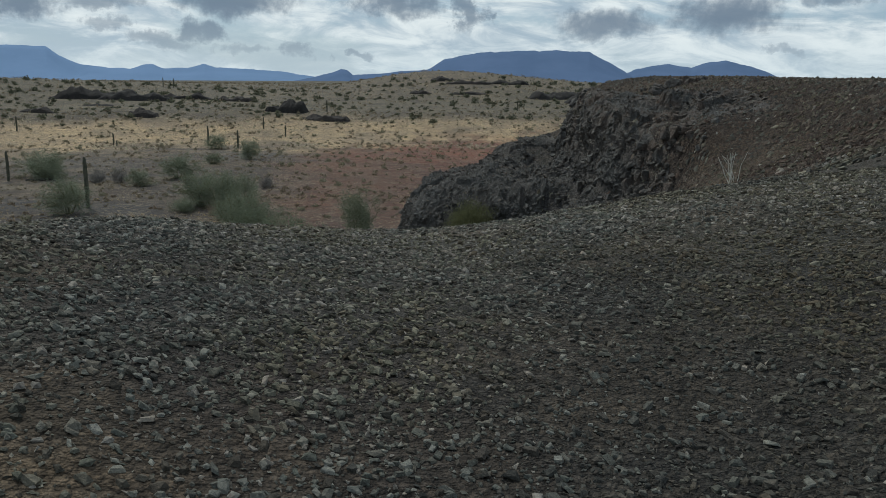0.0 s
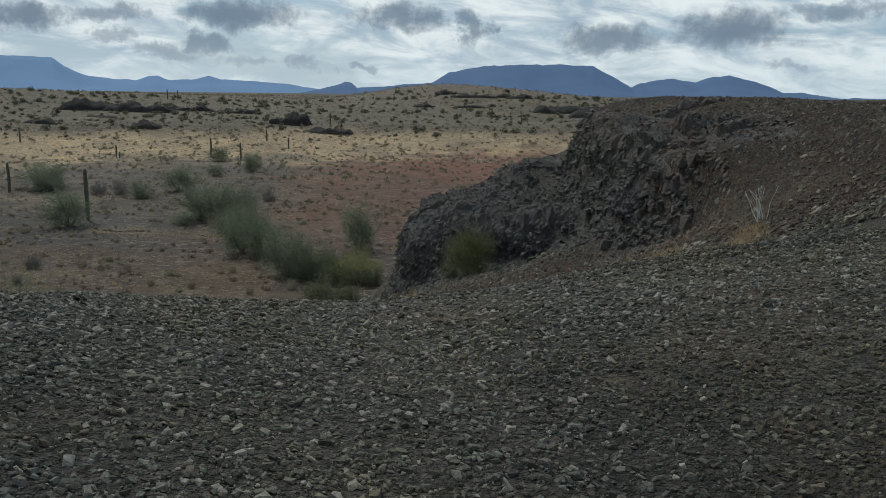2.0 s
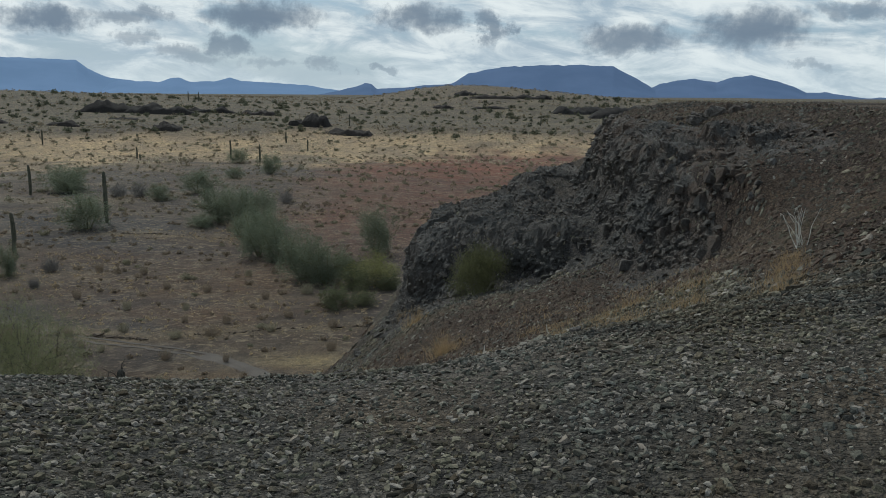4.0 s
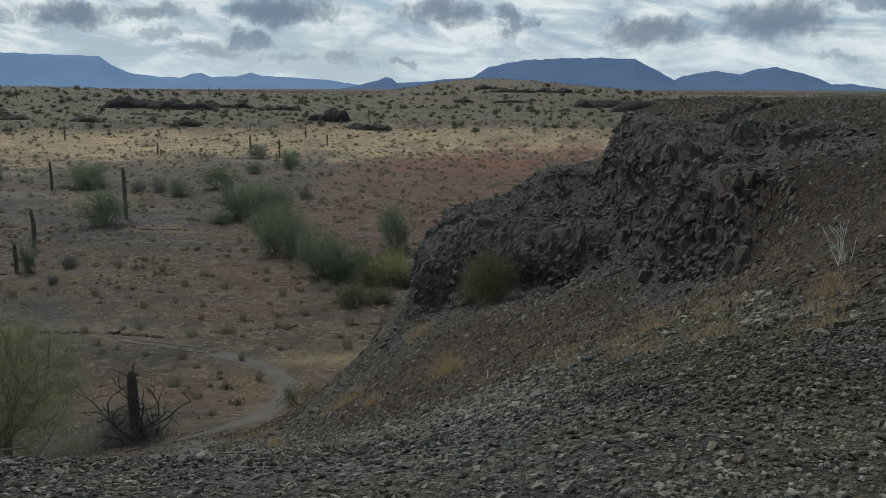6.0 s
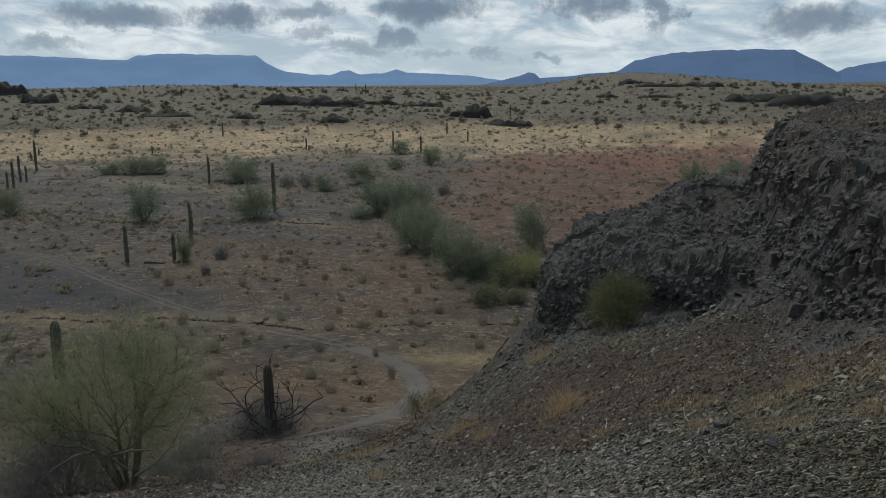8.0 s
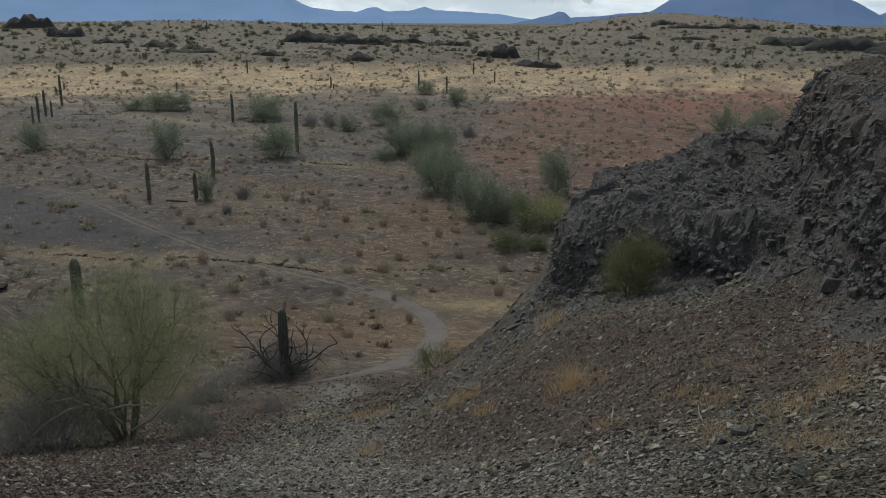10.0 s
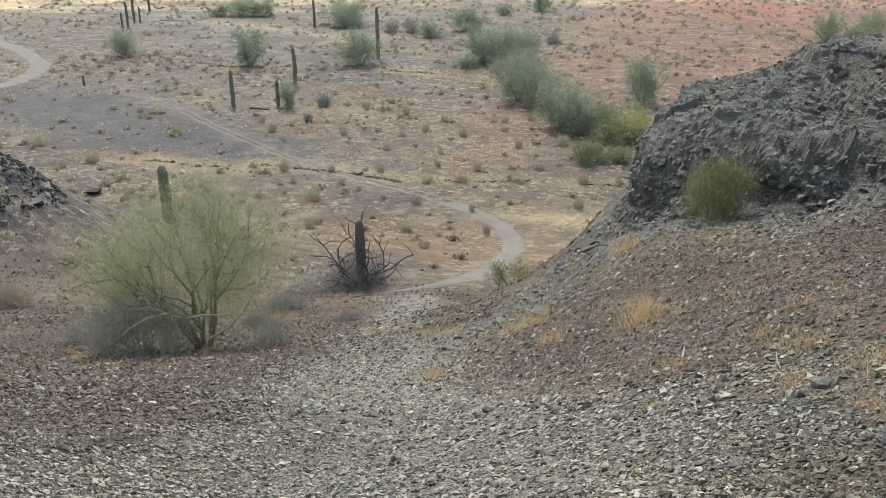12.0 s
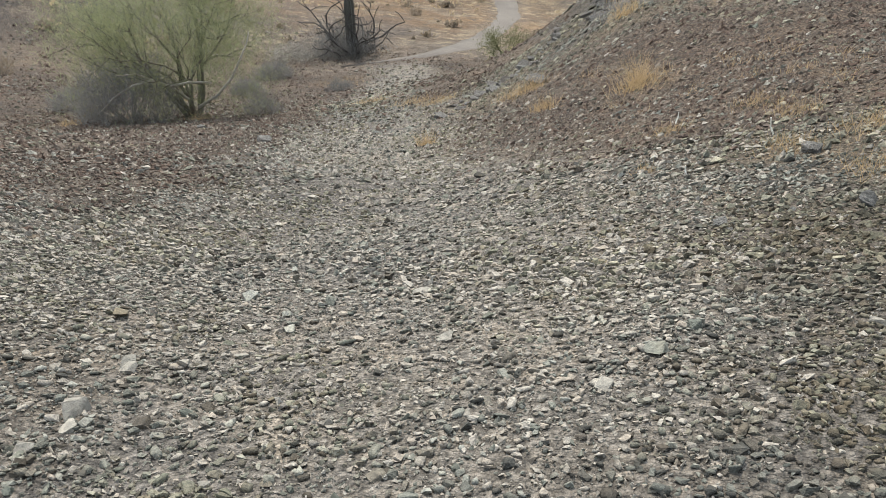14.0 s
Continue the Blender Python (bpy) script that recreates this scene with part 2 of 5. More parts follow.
def stone_material(name, tones, mottled=60.0, dusty=0.4, tint=0.0):
    m, add = material(name)
    geo = add("ShaderNodeNewGeometry")
    isle = geo.node.outputs["Random Per Island"]
    info = add("ShaderNodeObjectInfo")
    each = maths(add, "FRACT", maths(add, "ADD", isle, info.node.outputs["Random"]))
    tones = [tuple(0.88 * v for v in tone[:3]) + (1,) for tone in tones]
    c = tones[0]
    for k, tone in enumerate(tones[1:], 1):
        c = mixed(add, ramp(add, each, k / len(tones) - 0.04, k / len(tones) + 0.04), c, tone)
    grain, vein = noise(add, geo, mottled, 4, 0.65), noise(add, geo, 7.0, 4, 0.6)
    c = mixed(add, ramp(add, grain, 0.3, 0.7), mixed(add, 1.0, c, (0.72, 0.72, 0.72, 1), "MULTIPLY"), mixed(add, 1.0, c, (1.25, 1.24, 1.2, 1), "MULTIPLY"))
    c = mixed(add, ramp(add, vein, 0.5, 0.75, 0.0, dusty), c, (0.20, 0.17, 0.135, 1))
    if tint:                                              # the stones' kind shifts from greenish to tan over a metre or two
        shift = ramp(add, noise(add, geo, 0.55, 4, 0.6), 0.38, 0.60, -tint, tint)
        warm = add("ShaderNodeCombineColor", Red=maths(add, "MULTIPLY_ADD", shift, 0.6, 1.02), Green=maths(add, "MULTIPLY_ADD", shift, 0.1, 1.0), Blue=maths(add, "MULTIPLY_ADD", shift, -0.9, 0.94))
        c = mixed(add, 1.0, c, warm, "MULTIPLY")
    finish(add, c, 0.92, maths(add, "ADD", grain, maths(add, "MULTIPLY", noise(add, geo, mottled * 4.0, 3, 0.7), 0.4)), 0.8, 0.012, 0.15)
    return m


def rock_material():
    m, add = material("dark_lava_rock")
    geo = add("ShaderNodeNewGeometry")
    big, mid, small = noise(add, geo, 0.8, 4), noise(add, geo, 6.0, 6, 0.72), noise(add, geo, 48.0, 5, 0.72)
    each = maths(add, "FRACT", maths(add, "ADD", geo.node.outputs["Random Per Island"], add("ShaderNodeObjectInfo").node.outputs["Random"]))
    c = mixed(add, ramp(add, big, 0.35, 0.65), (0.083, 0.081, 0.076, 1), (0.111, 0.098, 0.086, 1))
    c = mixed(add, ramp(add, each, 0.55, 0.95, 0.0, 0.7), c, (0.160, 0.152, 0.141, 1))
    c = mixed(add, ramp(add, mid, 0.52, 0.7, 0.0, 0.65), c, (0.250, 0.238, 0.220, 1))
    rust = maths(add, "MULTIPLY", ramp(add, noise(add, geo, 1.7, 4, 0.6), 0.42, 0.62), ramp(add, maths(add, "MULTIPLY_ADD", big, 1.6, add("ShaderNodeSeparateXYZ", i0=geo)), 4.7, 5.7))
    c = mixed(add, maths(add, "MULTIPLY", rust, 0.8), c, (0.125, 0.088, 0.066, 1))
    c = mixed(add, ramp(add, small, 0.35, 0.6, 0.55, 0.0), c, (0.05, 0.046, 0.044, 1))
    finish(add, c, 0.8, maths(add, "ADD", mid, maths(add, "MULTIPLY", small, 0.5)), 1.0, 0.06)
    return m


def plant_material(name, a, b, rough=0.75, scale=2.0):
    m, add = material(name)
    geo = add("ShaderNodeNewGeometry")
    n = noise(add, geo, scale, 3)
    each = maths(add, "MULTIPLY_ADD", geo.node.outputs["Random Per Island"], 0.6, maths(add, "MULTIPLY", n, 0.4))
    c = mixed(add, each, a, b)
    body = add("ShaderNodeBsdfPrincipled", Base_Color=c, Roughness=rough)
    body.node.inputs["Specular IOR Level"].default_value = 0.2
    add("ShaderNodeOutputMaterial", Surface=add("ShaderNodeMixShader", i0=0.45, i1=body, i2=add("ShaderNodeBsdfTranslucent", Color=c)))
    return m


def bark_material(name, a, b):
    m, add = material(name)
    p = place(add)
    n = noise(add, p, 22.0, 5, 0.7)
    finish(add, mixed(add, ramp(add, n, 0.3, 0.7), a, b), 0.9, n, 0.6, 0.02)
    return m


def saguaro_material():
    m, add = material("saguaro_skin")
    p = place(add)
    n, s = noise(add, p, 1.2, 4), noise(add, p, 30.0, 3)
    c = mixed(add, ramp(add, n, 0.35, 0.7), (0.055, 0.059, 0.042, 1), (0.105, 0.100, 0.072, 1))
    c = mixed(add, ramp(add, s, 0.55, 0.75, 0.0, 0.5), c, (0.26, 0.23, 0.17, 1))
    finish(add, c, 0.7, s, 0.4, 0.02)
    return m


# distance haze is put into the blue colour, and the surface glows with it
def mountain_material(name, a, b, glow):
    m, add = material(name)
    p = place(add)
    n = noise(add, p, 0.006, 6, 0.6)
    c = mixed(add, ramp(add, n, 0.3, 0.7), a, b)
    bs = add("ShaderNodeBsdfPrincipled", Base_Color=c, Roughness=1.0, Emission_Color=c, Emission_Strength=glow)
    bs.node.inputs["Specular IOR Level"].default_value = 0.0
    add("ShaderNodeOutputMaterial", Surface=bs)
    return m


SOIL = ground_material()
TRACK = track_material()
GRAVEL = stone_material("grey_gravel", ((0.124, 0.122, 0.105, 1), (0.150, 0.133, 0.110, 1), (0.200, 0.195, 0.169, 1), (0.072, 0.062, 0.051, 1), (0.280, 0.270, 0.236, 1), (0.130, 0.133, 0.114, 1), (0.060, 0.057, 0.051, 1), (0.168, 0.166, 0.143, 1)), tint=0.08)
RED_GRAVEL = stone_material("reddish_gravel", ((0.112, 0.080, 0.064, 1), (0.072, 0.052, 0.043, 1), (0.136, 0.108, 0.089, 1), (0.112, 0.089, 0.074, 1), (0.098, 0.066, 0.052, 1), (0.158, 0.132, 0.109, 1)))
DARK_GRAVEL = stone_material("dark_gravel", ((0.105, 0.104, 0.09, 1), (0.075, 0.064, 0.054, 1), (0.135, 0.13, 0.112, 1), (0.09, 0.078, 0.064, 1), (0.06, 0.058, 0.052, 1)), tint=0.09)
LIGHT_GRAVEL = stone_material("light_gravel", ((0.285, 0.257, 0.224, 1), (0.335, 0.306, 0.268, 1), (0.230, 0.208, 0.181, 1), (0.295, 0.256, 0.215, 1)))
PALE_STONE = stone_material("pale_stone", ((0.24, 0.222, 0.195, 1), (0.29, 0.268, 0.232, 1), (0.21, 0.195, 0.172, 1)), 30.0)
CLOD = stone_material("bank_earth", ((0.105, 0.084, 0.068, 1), (0.13, 0.104, 0.083, 1), (0.085, 0.068, 0.056, 1)), 12.0)
ROCK = rock_material()
ROCK_CHIPS = stone_material("lava_chips", ((0.118, 0.112, 0.103, 1), (0.150, 0.128, 0.106, 1), (0.085, 0.080, 0.074, 1), (0.205, 0.194, 0.176, 1), (0.13, 0.100, 0.080, 1)))
BASALT = stone_material("basalt", ((0.034, 0.031, 0.030, 1), (0.048, 0.042, 0.039, 1), (0.040, 0.037, 0.036, 1)), 1.2, 0.1)
LEAF = plant_material("palo_verde_green", (0.150, 0.162, 0.084, 1), (0.275, 0.288, 0.155, 1))
FAR_LEAF = plant_material("desert_tree_green", (0.148, 0.172, 0.118, 1), (0.205, 0.230, 0.160, 1), scale=0.4)
YELLOW_LEAF = plant_material("yellow_green_leaf", (0.17, 0.18, 0.07, 1), (0.29, 0.28, 0.12, 1))
BUSH_LEAF = plant_material("olive_leaf", (0.070, 0.078, 0.036, 1), (0.165, 0.166, 0.080, 1), scale=1.5)
DARK_LEAF = plant_material("creosote_green", (0.085, 0.098, 0.055, 1), (0.165, 0.175, 0.095, 1))
GREY_TWIG = plant_material("grey_twig", (0.10, 0.096, 0.094, 1), (0.215, 0.206, 0.194, 1))
SHRUB = plant_material("dry_shrub", (0.160, 0.128, 0.096, 1), (0.275, 0.222, 0.165, 1), scale=0.2)
OLIVE_SHRUB = plant_material("olive_shrub", (0.18, 0.168, 0.118, 1), (0.30, 0.275, 0.195, 1), scale=0.5)
# distant scrub, its tone lifted to hold distance haze
FAR_SHRUB = plant_material("hazed_scrub", (0.175, 0.148, 0.105, 1), (0.27, 0.225, 0.16, 1), scale=0.1)
FAR_BUSH = plant_material("far_olive_bush", (0.090, 0.094, 0.064, 1), (0.140, 0.140, 0.096, 1), scale=0.1)
STRAW = plant_material("dry_straw", (0.34, 0.255, 0.15, 1), (0.49, 0.395, 0.26, 1))
SLOPE_STRAW = plant_material("orange_straw", (0.32, 0.222, 0.122, 1), (0.46, 0.342, 0.20, 1))
PALE_STRAW = plant_material("pale_straw", (0.42, 0.36, 0.24, 1), (0.58, 0.52, 0.40, 1))
GREEN_BARK = bark_material("green_bark", (0.09, 0.10, 0.05, 1), (0.17, 0.16, 0.09, 1))
BLEACHED = bark_material("bleached_wood", (0.50, 0.47, 0.41, 1), (0.68, 0.65, 0.58, 1))
DEAD_BARK = bark_material("dead_bark", (0.20, 0.18, 0.15, 1), (0.34, 0.31, 0.27, 1))
DARK_BARK = bark_material("dark_bark", (0.06, 0.052, 0.04, 1), (0.13, 0.115, 0.09, 1))
BURNT = bark_material("burnt_wood", (0.022, 0.02, 0.019, 1), (0.065, 0.058, 0.052, 1))
SAGUARO = saguaro_material()
CHARRED = bark_material("charred_cactus_skin", (0.04, 0.038, 0.034, 1), (0.10, 0.095, 0.08, 1))
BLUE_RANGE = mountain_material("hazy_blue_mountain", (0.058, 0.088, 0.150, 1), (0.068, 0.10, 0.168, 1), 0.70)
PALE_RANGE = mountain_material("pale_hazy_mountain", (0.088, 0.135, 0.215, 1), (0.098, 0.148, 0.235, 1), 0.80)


# ---------------------------------------------------------------- mesh helpers
def mesh_object(name, verts, faces, mat, parent=None, smooth=False, label=""):
    me = bpy.data.meshes.new(name)
    me.from_pydata(verts if isinstance(verts, list) else verts.tolist(), [], faces if isinstance(faces, list) else faces.tolist())
    me.materials.append(mat)
    if smooth:
        me.shade_smooth()
    ob = new(name, me)
    if parent is not None:
        ob.parent = parent
    if label:
        ob["label"] = label
    return ob


def thing(name, x, y, z=None, turn=0.0, size=1.0):
    ob = new(name)
    ob.empty_display_size = 0.2
    ob.matrix_basis = spot(x, y, z, turn, size)
    return ob


def ground_at(x, y):
    return float(height(np.array([x]), np.array([y]))[0])


def spot(x, y, z=None, turn=0.0, size=1.0):
    return pose(x, y, ground_at(x, y) if z is None else z, 0, 0, turn) @ Matrix.Diagonal((size, size, size, 1))


def tube(verts, faces, a, b, ra, rb, sides=5):
    d = np.subtract(b, a)
    n = np.linalg.norm(d)
    if n < 1e-6:
        return
    d = d / n
    u = np.cross(d, (0.3, 0.2, 1.0) if abs(d[2]) < 0.9 else (1.0, 0.1, 0.0))
    u = u / np.linalg.norm(u)
    v = np.cross(d, u)
    k = len(verts)
    for p, r in ((a, ra), (b, rb)):
        for i in range(sides):
            t = 2 * math.pi * i / sides
            verts.append(tuple(np.add(p, r * (math.cos(t) * u + math.sin(t) * v))))
    for i in range(sides):
        j = (i + 1) % sides
        faces.append((k + i, k + j, k + sides + j, k + sides + i))
    faces.append(tuple(k + sides + i for i in range(sides)))


def blades(rng, centres, spread, length, width, up=0.6):
    """Loose triangles round the given centres: leaves, twigs or grass blades."""
    n = len(centres)
    c = centres + rng.normal(0, 1, (n, 3)) * spread
    d = rng.normal(0, 1, (n, 3))
    d[:, 2] = np.abs(d[:, 2]) * up + up
    d /= np.linalg.norm(d, axis=1)[:, None]
    s = np.cross(d, rng.normal(0, 1, (n, 3)))
    s /= np.linalg.norm(s, axis=1)[:, None] + 1e-9
    ln = length * rng.uniform(0.5, 1.4, (n, 1))
    wd = width * rng.uniform(0.6, 1.4, (n, 1))
    v = np.stack([c - s * wd, c + s * wd, c + d * ln], 1).reshape(-1, 3)
    return v, np.arange(3 * n).reshape(-1, 3)


# ---------------------------------------------------------------- ground sheet
def graded(lo, hi, pitch, below, above, limit):
    """Places along an axis: even between lo and hi, then wider and wider to the limit on both sides."""
    at = list(np.arange(lo, hi + 1e-6, pitch))
    s = pitch
    while at[-1] < limit:
        s = min(s * (above if at[-1] < 430 else max(above, 1.07)), 120)
        at.append(at[-1] + s)
    s = pitch
    while at[0] > -limit:
        s = min(s * (below if at[0] > -320 else max(below, 1.08)), 160)
        at.insert(0, at[0] - s)
    return np.array(at)


ROAD = ((-19.5, 44.5), (-16.5, 47.8), (-14.6, 51.0), (-14.2, 57.0), (-15.0, 65.0), (-15.9, 70.5), (-18.0, 74.8), (-21.0, 77.9), (-24.8, 80.4), (-29.5, 82.6), (-35.2, 84.2), (-41.8, 86.4), (-47.8, 89.2), (-56.2, 94.2), (-66.0, 99.8), (-79.6, 109.0), (-96.0, 118.0))
SIDE_ROAD = ((-215.0, 166.0), (-190.0, 164.0), (-173.5, 160.3), (-156.4, 151.7), (-138.0, 139.0), (-129.6, 130.2), (-123.5, 118.0), (-126.0, 104.0), (-136.0, 92.0))


def blend_soil(c, k, tone):
    return c + (np.array(tone) - c) * np.clip(k, 0, 1)[:, None]


PAVEMENTS = ((-92, 103, 44, 13), (-40, 101, 9, 4.5), (-52, 136, 20, 6), (-66, 160, 14, 8), (-105, 172, 34, 9), (-150, 205, 40, 10), (-92, 74, 14, 5), (-46, 92, 12, 3), (-66, 290, 22, 10))
BANKS = (((-74.0, 83.6), (-66.0, 84.2), (-59.0, 83.8), (-50.7, 84.6)), ((-52.0, 86.6), (-46.5, 87.8), (-40.8, 86.9), (-33.5, 85.6)), ((-31.0, 87.2), (-26.2, 88.6), (-21.4, 90.1), (-15.8, 91.4), (-10.0, 92.5)),
         ((-66.0, 150.5), (-58.0, 151.5), (-50.0, 149.5), (-40.0, 147.0)), ((-104.0, 148.0), (-94.0, 147.0), (-84.0, 149.5)))


def line_distance(x, y, points):
    best = np.full(np.shape(x), 1e9)
    for (ax, ay), (bx, by) in zip(points, points[1:]):
        lx, ly = bx - ax, by - ay
        t = np.clip(((x - ax) * lx + (y - ay) * ly) / (lx * lx + ly * ly), 0, 1)
        best = np.minimum(best, np.hypot(x - ax - t * lx, y - ay - t * ly))
    return best


def road_distance(x, y):
    return np.minimum(line_distance(x, y, ROAD), line_distance(x, y, SIDE_ROAD))


def bank_distance(x, y):
    """How far the nearest cut bank of the plain is."""
    best = np.full(np.shape(x), 1e9)
    for line in BANKS:
        best = np.minimum(best, line_distance(x, y, line))
    return best


def reddish(x, y):
    """Where the dark red-brown gravel lies."""
    w = 1.5 * lumps(x, y, 2.6, 55)
    strip = step(y + w, 13.6, 15.4) * step(y + w, 22.0, 19.0) * step(x, -3.6, -1.6)
    hill = step(x + w, 3.6, 5.0) * step(y + w, 11.6, 13.0)
    bank = step(-x + w, 2.8, 5.0) * step(y + w, 11.0, 13.0)
    return 0.85 * np.maximum(np.maximum(strip, hill), bank) * (1 - 0.8 * footpath(x, y))


def darkish(x, y):
    """Where dark stones outnumber the rest; on the right hill they stand in for cloud shade."""
    w = 0.9 * lumps(x, y, 1.8, 59)
    crest = step(x + w, -0.2, 1.4) * step(y + w, 7.4, 5.6)
    right = step(x + w, 1.0, 2.2) * step(y, 7.6, 8.6) * step(y + w, 13.5, 12.0) * 0.75
    top = step(x + w, 4.4, 6.0) * step(y + w, 13.0, 15.0) * 0.45
    return np.maximum(np.maximum(crest * 0.9, right), top)


def footpath(x, y):
    """1 along the worn dusty way down the slope."""
    best = np.full(np.shape(x), 1e9)
    for ax, ay, bx, by in ((0.0, 9.0, -1.6, 13.2), (-1.6, 13.2, -4.6, 18.5), (-4.6, 18.5, -8.6, 27.0), (-8.6, 27.0, -15.5, 46.0)):
        lx, ly = bx - ax, by - ay
        t = np.clip(((x - ax) * lx + (y - ay) * ly) / (lx * lx + ly * ly), 0, 1)
        best = np.minimum(best, np.hypot(x - ax - t * lx, y - ay - t * ly))
    return step(best + 1.1 * lumps(x, y, 2.4, 63), 2.3, 0.2)


def soil_colours(x, y):
    r = np.hypot(x, y)
    n1, n2, n3 = lumps(x, y, 38, 50), lumps(x, y, 9, 51), lumps(x, y, 2.4, 52)
    c = np.tile((0.146, 0.122, 0.107), (len(x), 1))
    c = blend_soil(c, step(n1 + 0.5 * n2, -0.1, 0.25) * 0.85, (0.124, 0.111, 0.107))
    c = blend_soil(c, step(lumps(x, y * 1.6, 14, 60), 0.05, 0.35) * 0.7, (0.150, 0.106, 0.082))
    c = blend_soil(c, step(lumps(x, y * 2.5, 26, 57) + 0.5 * n2 + 0.5 * n3, 0.3, 0.65) * 0.6, (0.28, 0.222, 0.155))
    for px, py, rx, ry in PAVEMENTS:                                                     # dark desert pavement
        c = blend_soil(c, np.exp(-(((x - px + 6 * n2) / rx) ** 2 + ((y + 0.30 * (x - px) - py + 3 * n2) / ry) ** 2) ** 2) * 1.35, (0.118, 0.112, 0.116))
    red = step(x + 14 * n1 + 8 * n2, -52, -24) * step(x, 90, 70) * step(y, 112, 165) * step(y - 0.5 * np.maximum(x + 20, 0) + 30 * n1 + 20 * n2, 364, 326)
    c = blend_soil(c, red * (0.85 + 0.5 * n2), (0.225, 0.112, 0.080))
    c = blend_soil(c, red * step(y + 0.5 * x + 10 * n1, 215, 300) * (0.7 + 0.9 * n2), (0.275, 0.100, 0.066))
    # sunshine through a cloud gap, put into the soil as a pale band
    sunlit_band = step(r - 0.5 * np.maximum(x + 20, 0) + 34 * n1 + 30 * n2, 306, 362) * step(r + 15 * n1, 424, 398)
    c = blend_soil(c, sunlit_band * (0.9 + 0.5 * n2), (0.66, 0.50, 0.31))
    # olive soil of the far plain, lifted a little: haze in the colour
    c = blend_soil(c, step(r + 14 * n1, 396, 440) * 0.95, (0.178, 0.156, 0.116))
    c = blend_soil(c, np.exp(-((x + 165) / 50) ** 2 - ((y - 0.12 * x - 262) / 5) ** 2) * 0.8, (0.46, 0.40, 0.32))
    c = blend_soil(c, np.exp(-((x + 130) / 42) ** 2 - ((y + 0.42 * (x + 130) - 205) / 4) ** 2) * 0.8, (0.44, 0.37, 0.27))
    c = blend_soil(c, np.exp(-((x + 24) / 15) ** 2 - ((y - 64) / 11) ** 2) * (0.85 + 0.8 * n3), (0.29, 0.188, 0.105))
    c = blend_soil(c, np.exp(-((x + 13) / 7) ** 2 - ((y - 79.5) / 2.0) ** 2) * 1.2, (0.46, 0.37, 0.22))
    for px, py, rx, ry in ((-36, 113, 24, 13), (-30, 96, 14, 5), (-58, 132, 22, 6)):
        c = blend_soil(c, np.exp(-((x - px + 5 * n2) / rx) ** 2 - ((y - py + 3 * n2) / ry) ** 2) * (0.7 + 0.5 * n3), (0.205, 0.132, 0.088))
    d = bank_distance(x, y)
    c = blend_soil(c, step(d + 2.0 * n3 + 1.5 * n2, 3.6, 0.4) * 0.6, (0.38, 0.295, 0.185))
    c = blend_soil(c, step(r, 410, 480) * step(n1 + 0.4 * n2, 0.0, 0.4) * 0.6, (0.150, 0.136, 0.103))
    c = blend_soil(c, np.exp(-((x + 10) / 110) ** 2 - ((y - 700) / 150) ** 2) * 0.8, (0.22, 0.180, 0.136))
    c = blend_soil(c, step(x + 0.1 * (y - 480) + 12 * n1, 20, 70) * step(y + 20 * n1, 428, 470) * step(y, 640, 560) * 0.8, (0.115, 0.105, 0.075))
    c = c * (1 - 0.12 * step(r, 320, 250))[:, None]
    hill = np.maximum(step(np.hypot(x + 4, y - 14), 42, 26), step(np.hypot(x + 16, y - 32), 24, 16))
    c = blend_soil(c, hill, (0.140, 0.125, 0.107))
    brown = np.maximum(reddish(x, y), 0.5 * step(n3 + 0.5 * n2, 0.1, 0.5))
    c = blend_soil(c, hill * brown * 0.9, (0.118, 0.082, 0.061))
    c = blend_soil(c, hill * darkish(x, y), (0.092, 0.082, 0.068))
    # brown soil of the right hill, darkened further to hold cloud shade
    c = blend_soil(c, hill * step(x + 0.9 * n3, 4.0, 5.2) * step(y, 12.5, 14.5) * 0.8, (0.086, 0.060, 0.046))
    c = blend_soil(c, hill * step(y + n3, 4.6, 6.2) * step(y, 8.8, 7.8) * 0.75, (0.165, 0.155, 0.132))
    c = blend_soil(c, hill * step(y, 7.6, 9.0) * step(y, 15, 12.5) * step(x, 3.2, 2.0) * 0.8, (0.190, 0.166, 0.142))
    c = blend_soil(c, hill * step(y, 9, 13) * step(n2 + 0.6 * n3, 0.05, 0.5) * 0.6, (0.20, 0.155, 0.115))
    c = blend_soil(c, hill * step(lumps(x, y, 1.2, 80), 0.0, 0.45) * (0.75 - 0.45 * reddish(x, y)) * (1 - 0.6 * darkish(x, y)), (0.215, 0.165, 0.112))
    c = blend_soil(c, footpath(x, y) * 0.8, (0.315, 0.283, 0.246))
    c = blend_soil(c, rockiness(x, y), (0.12, 0.113, 0.11))
    return blend_soil(c, step(road_distance(x, y), 2.4, 0.9) * 0.45, (0.21, 0.175, 0.148))


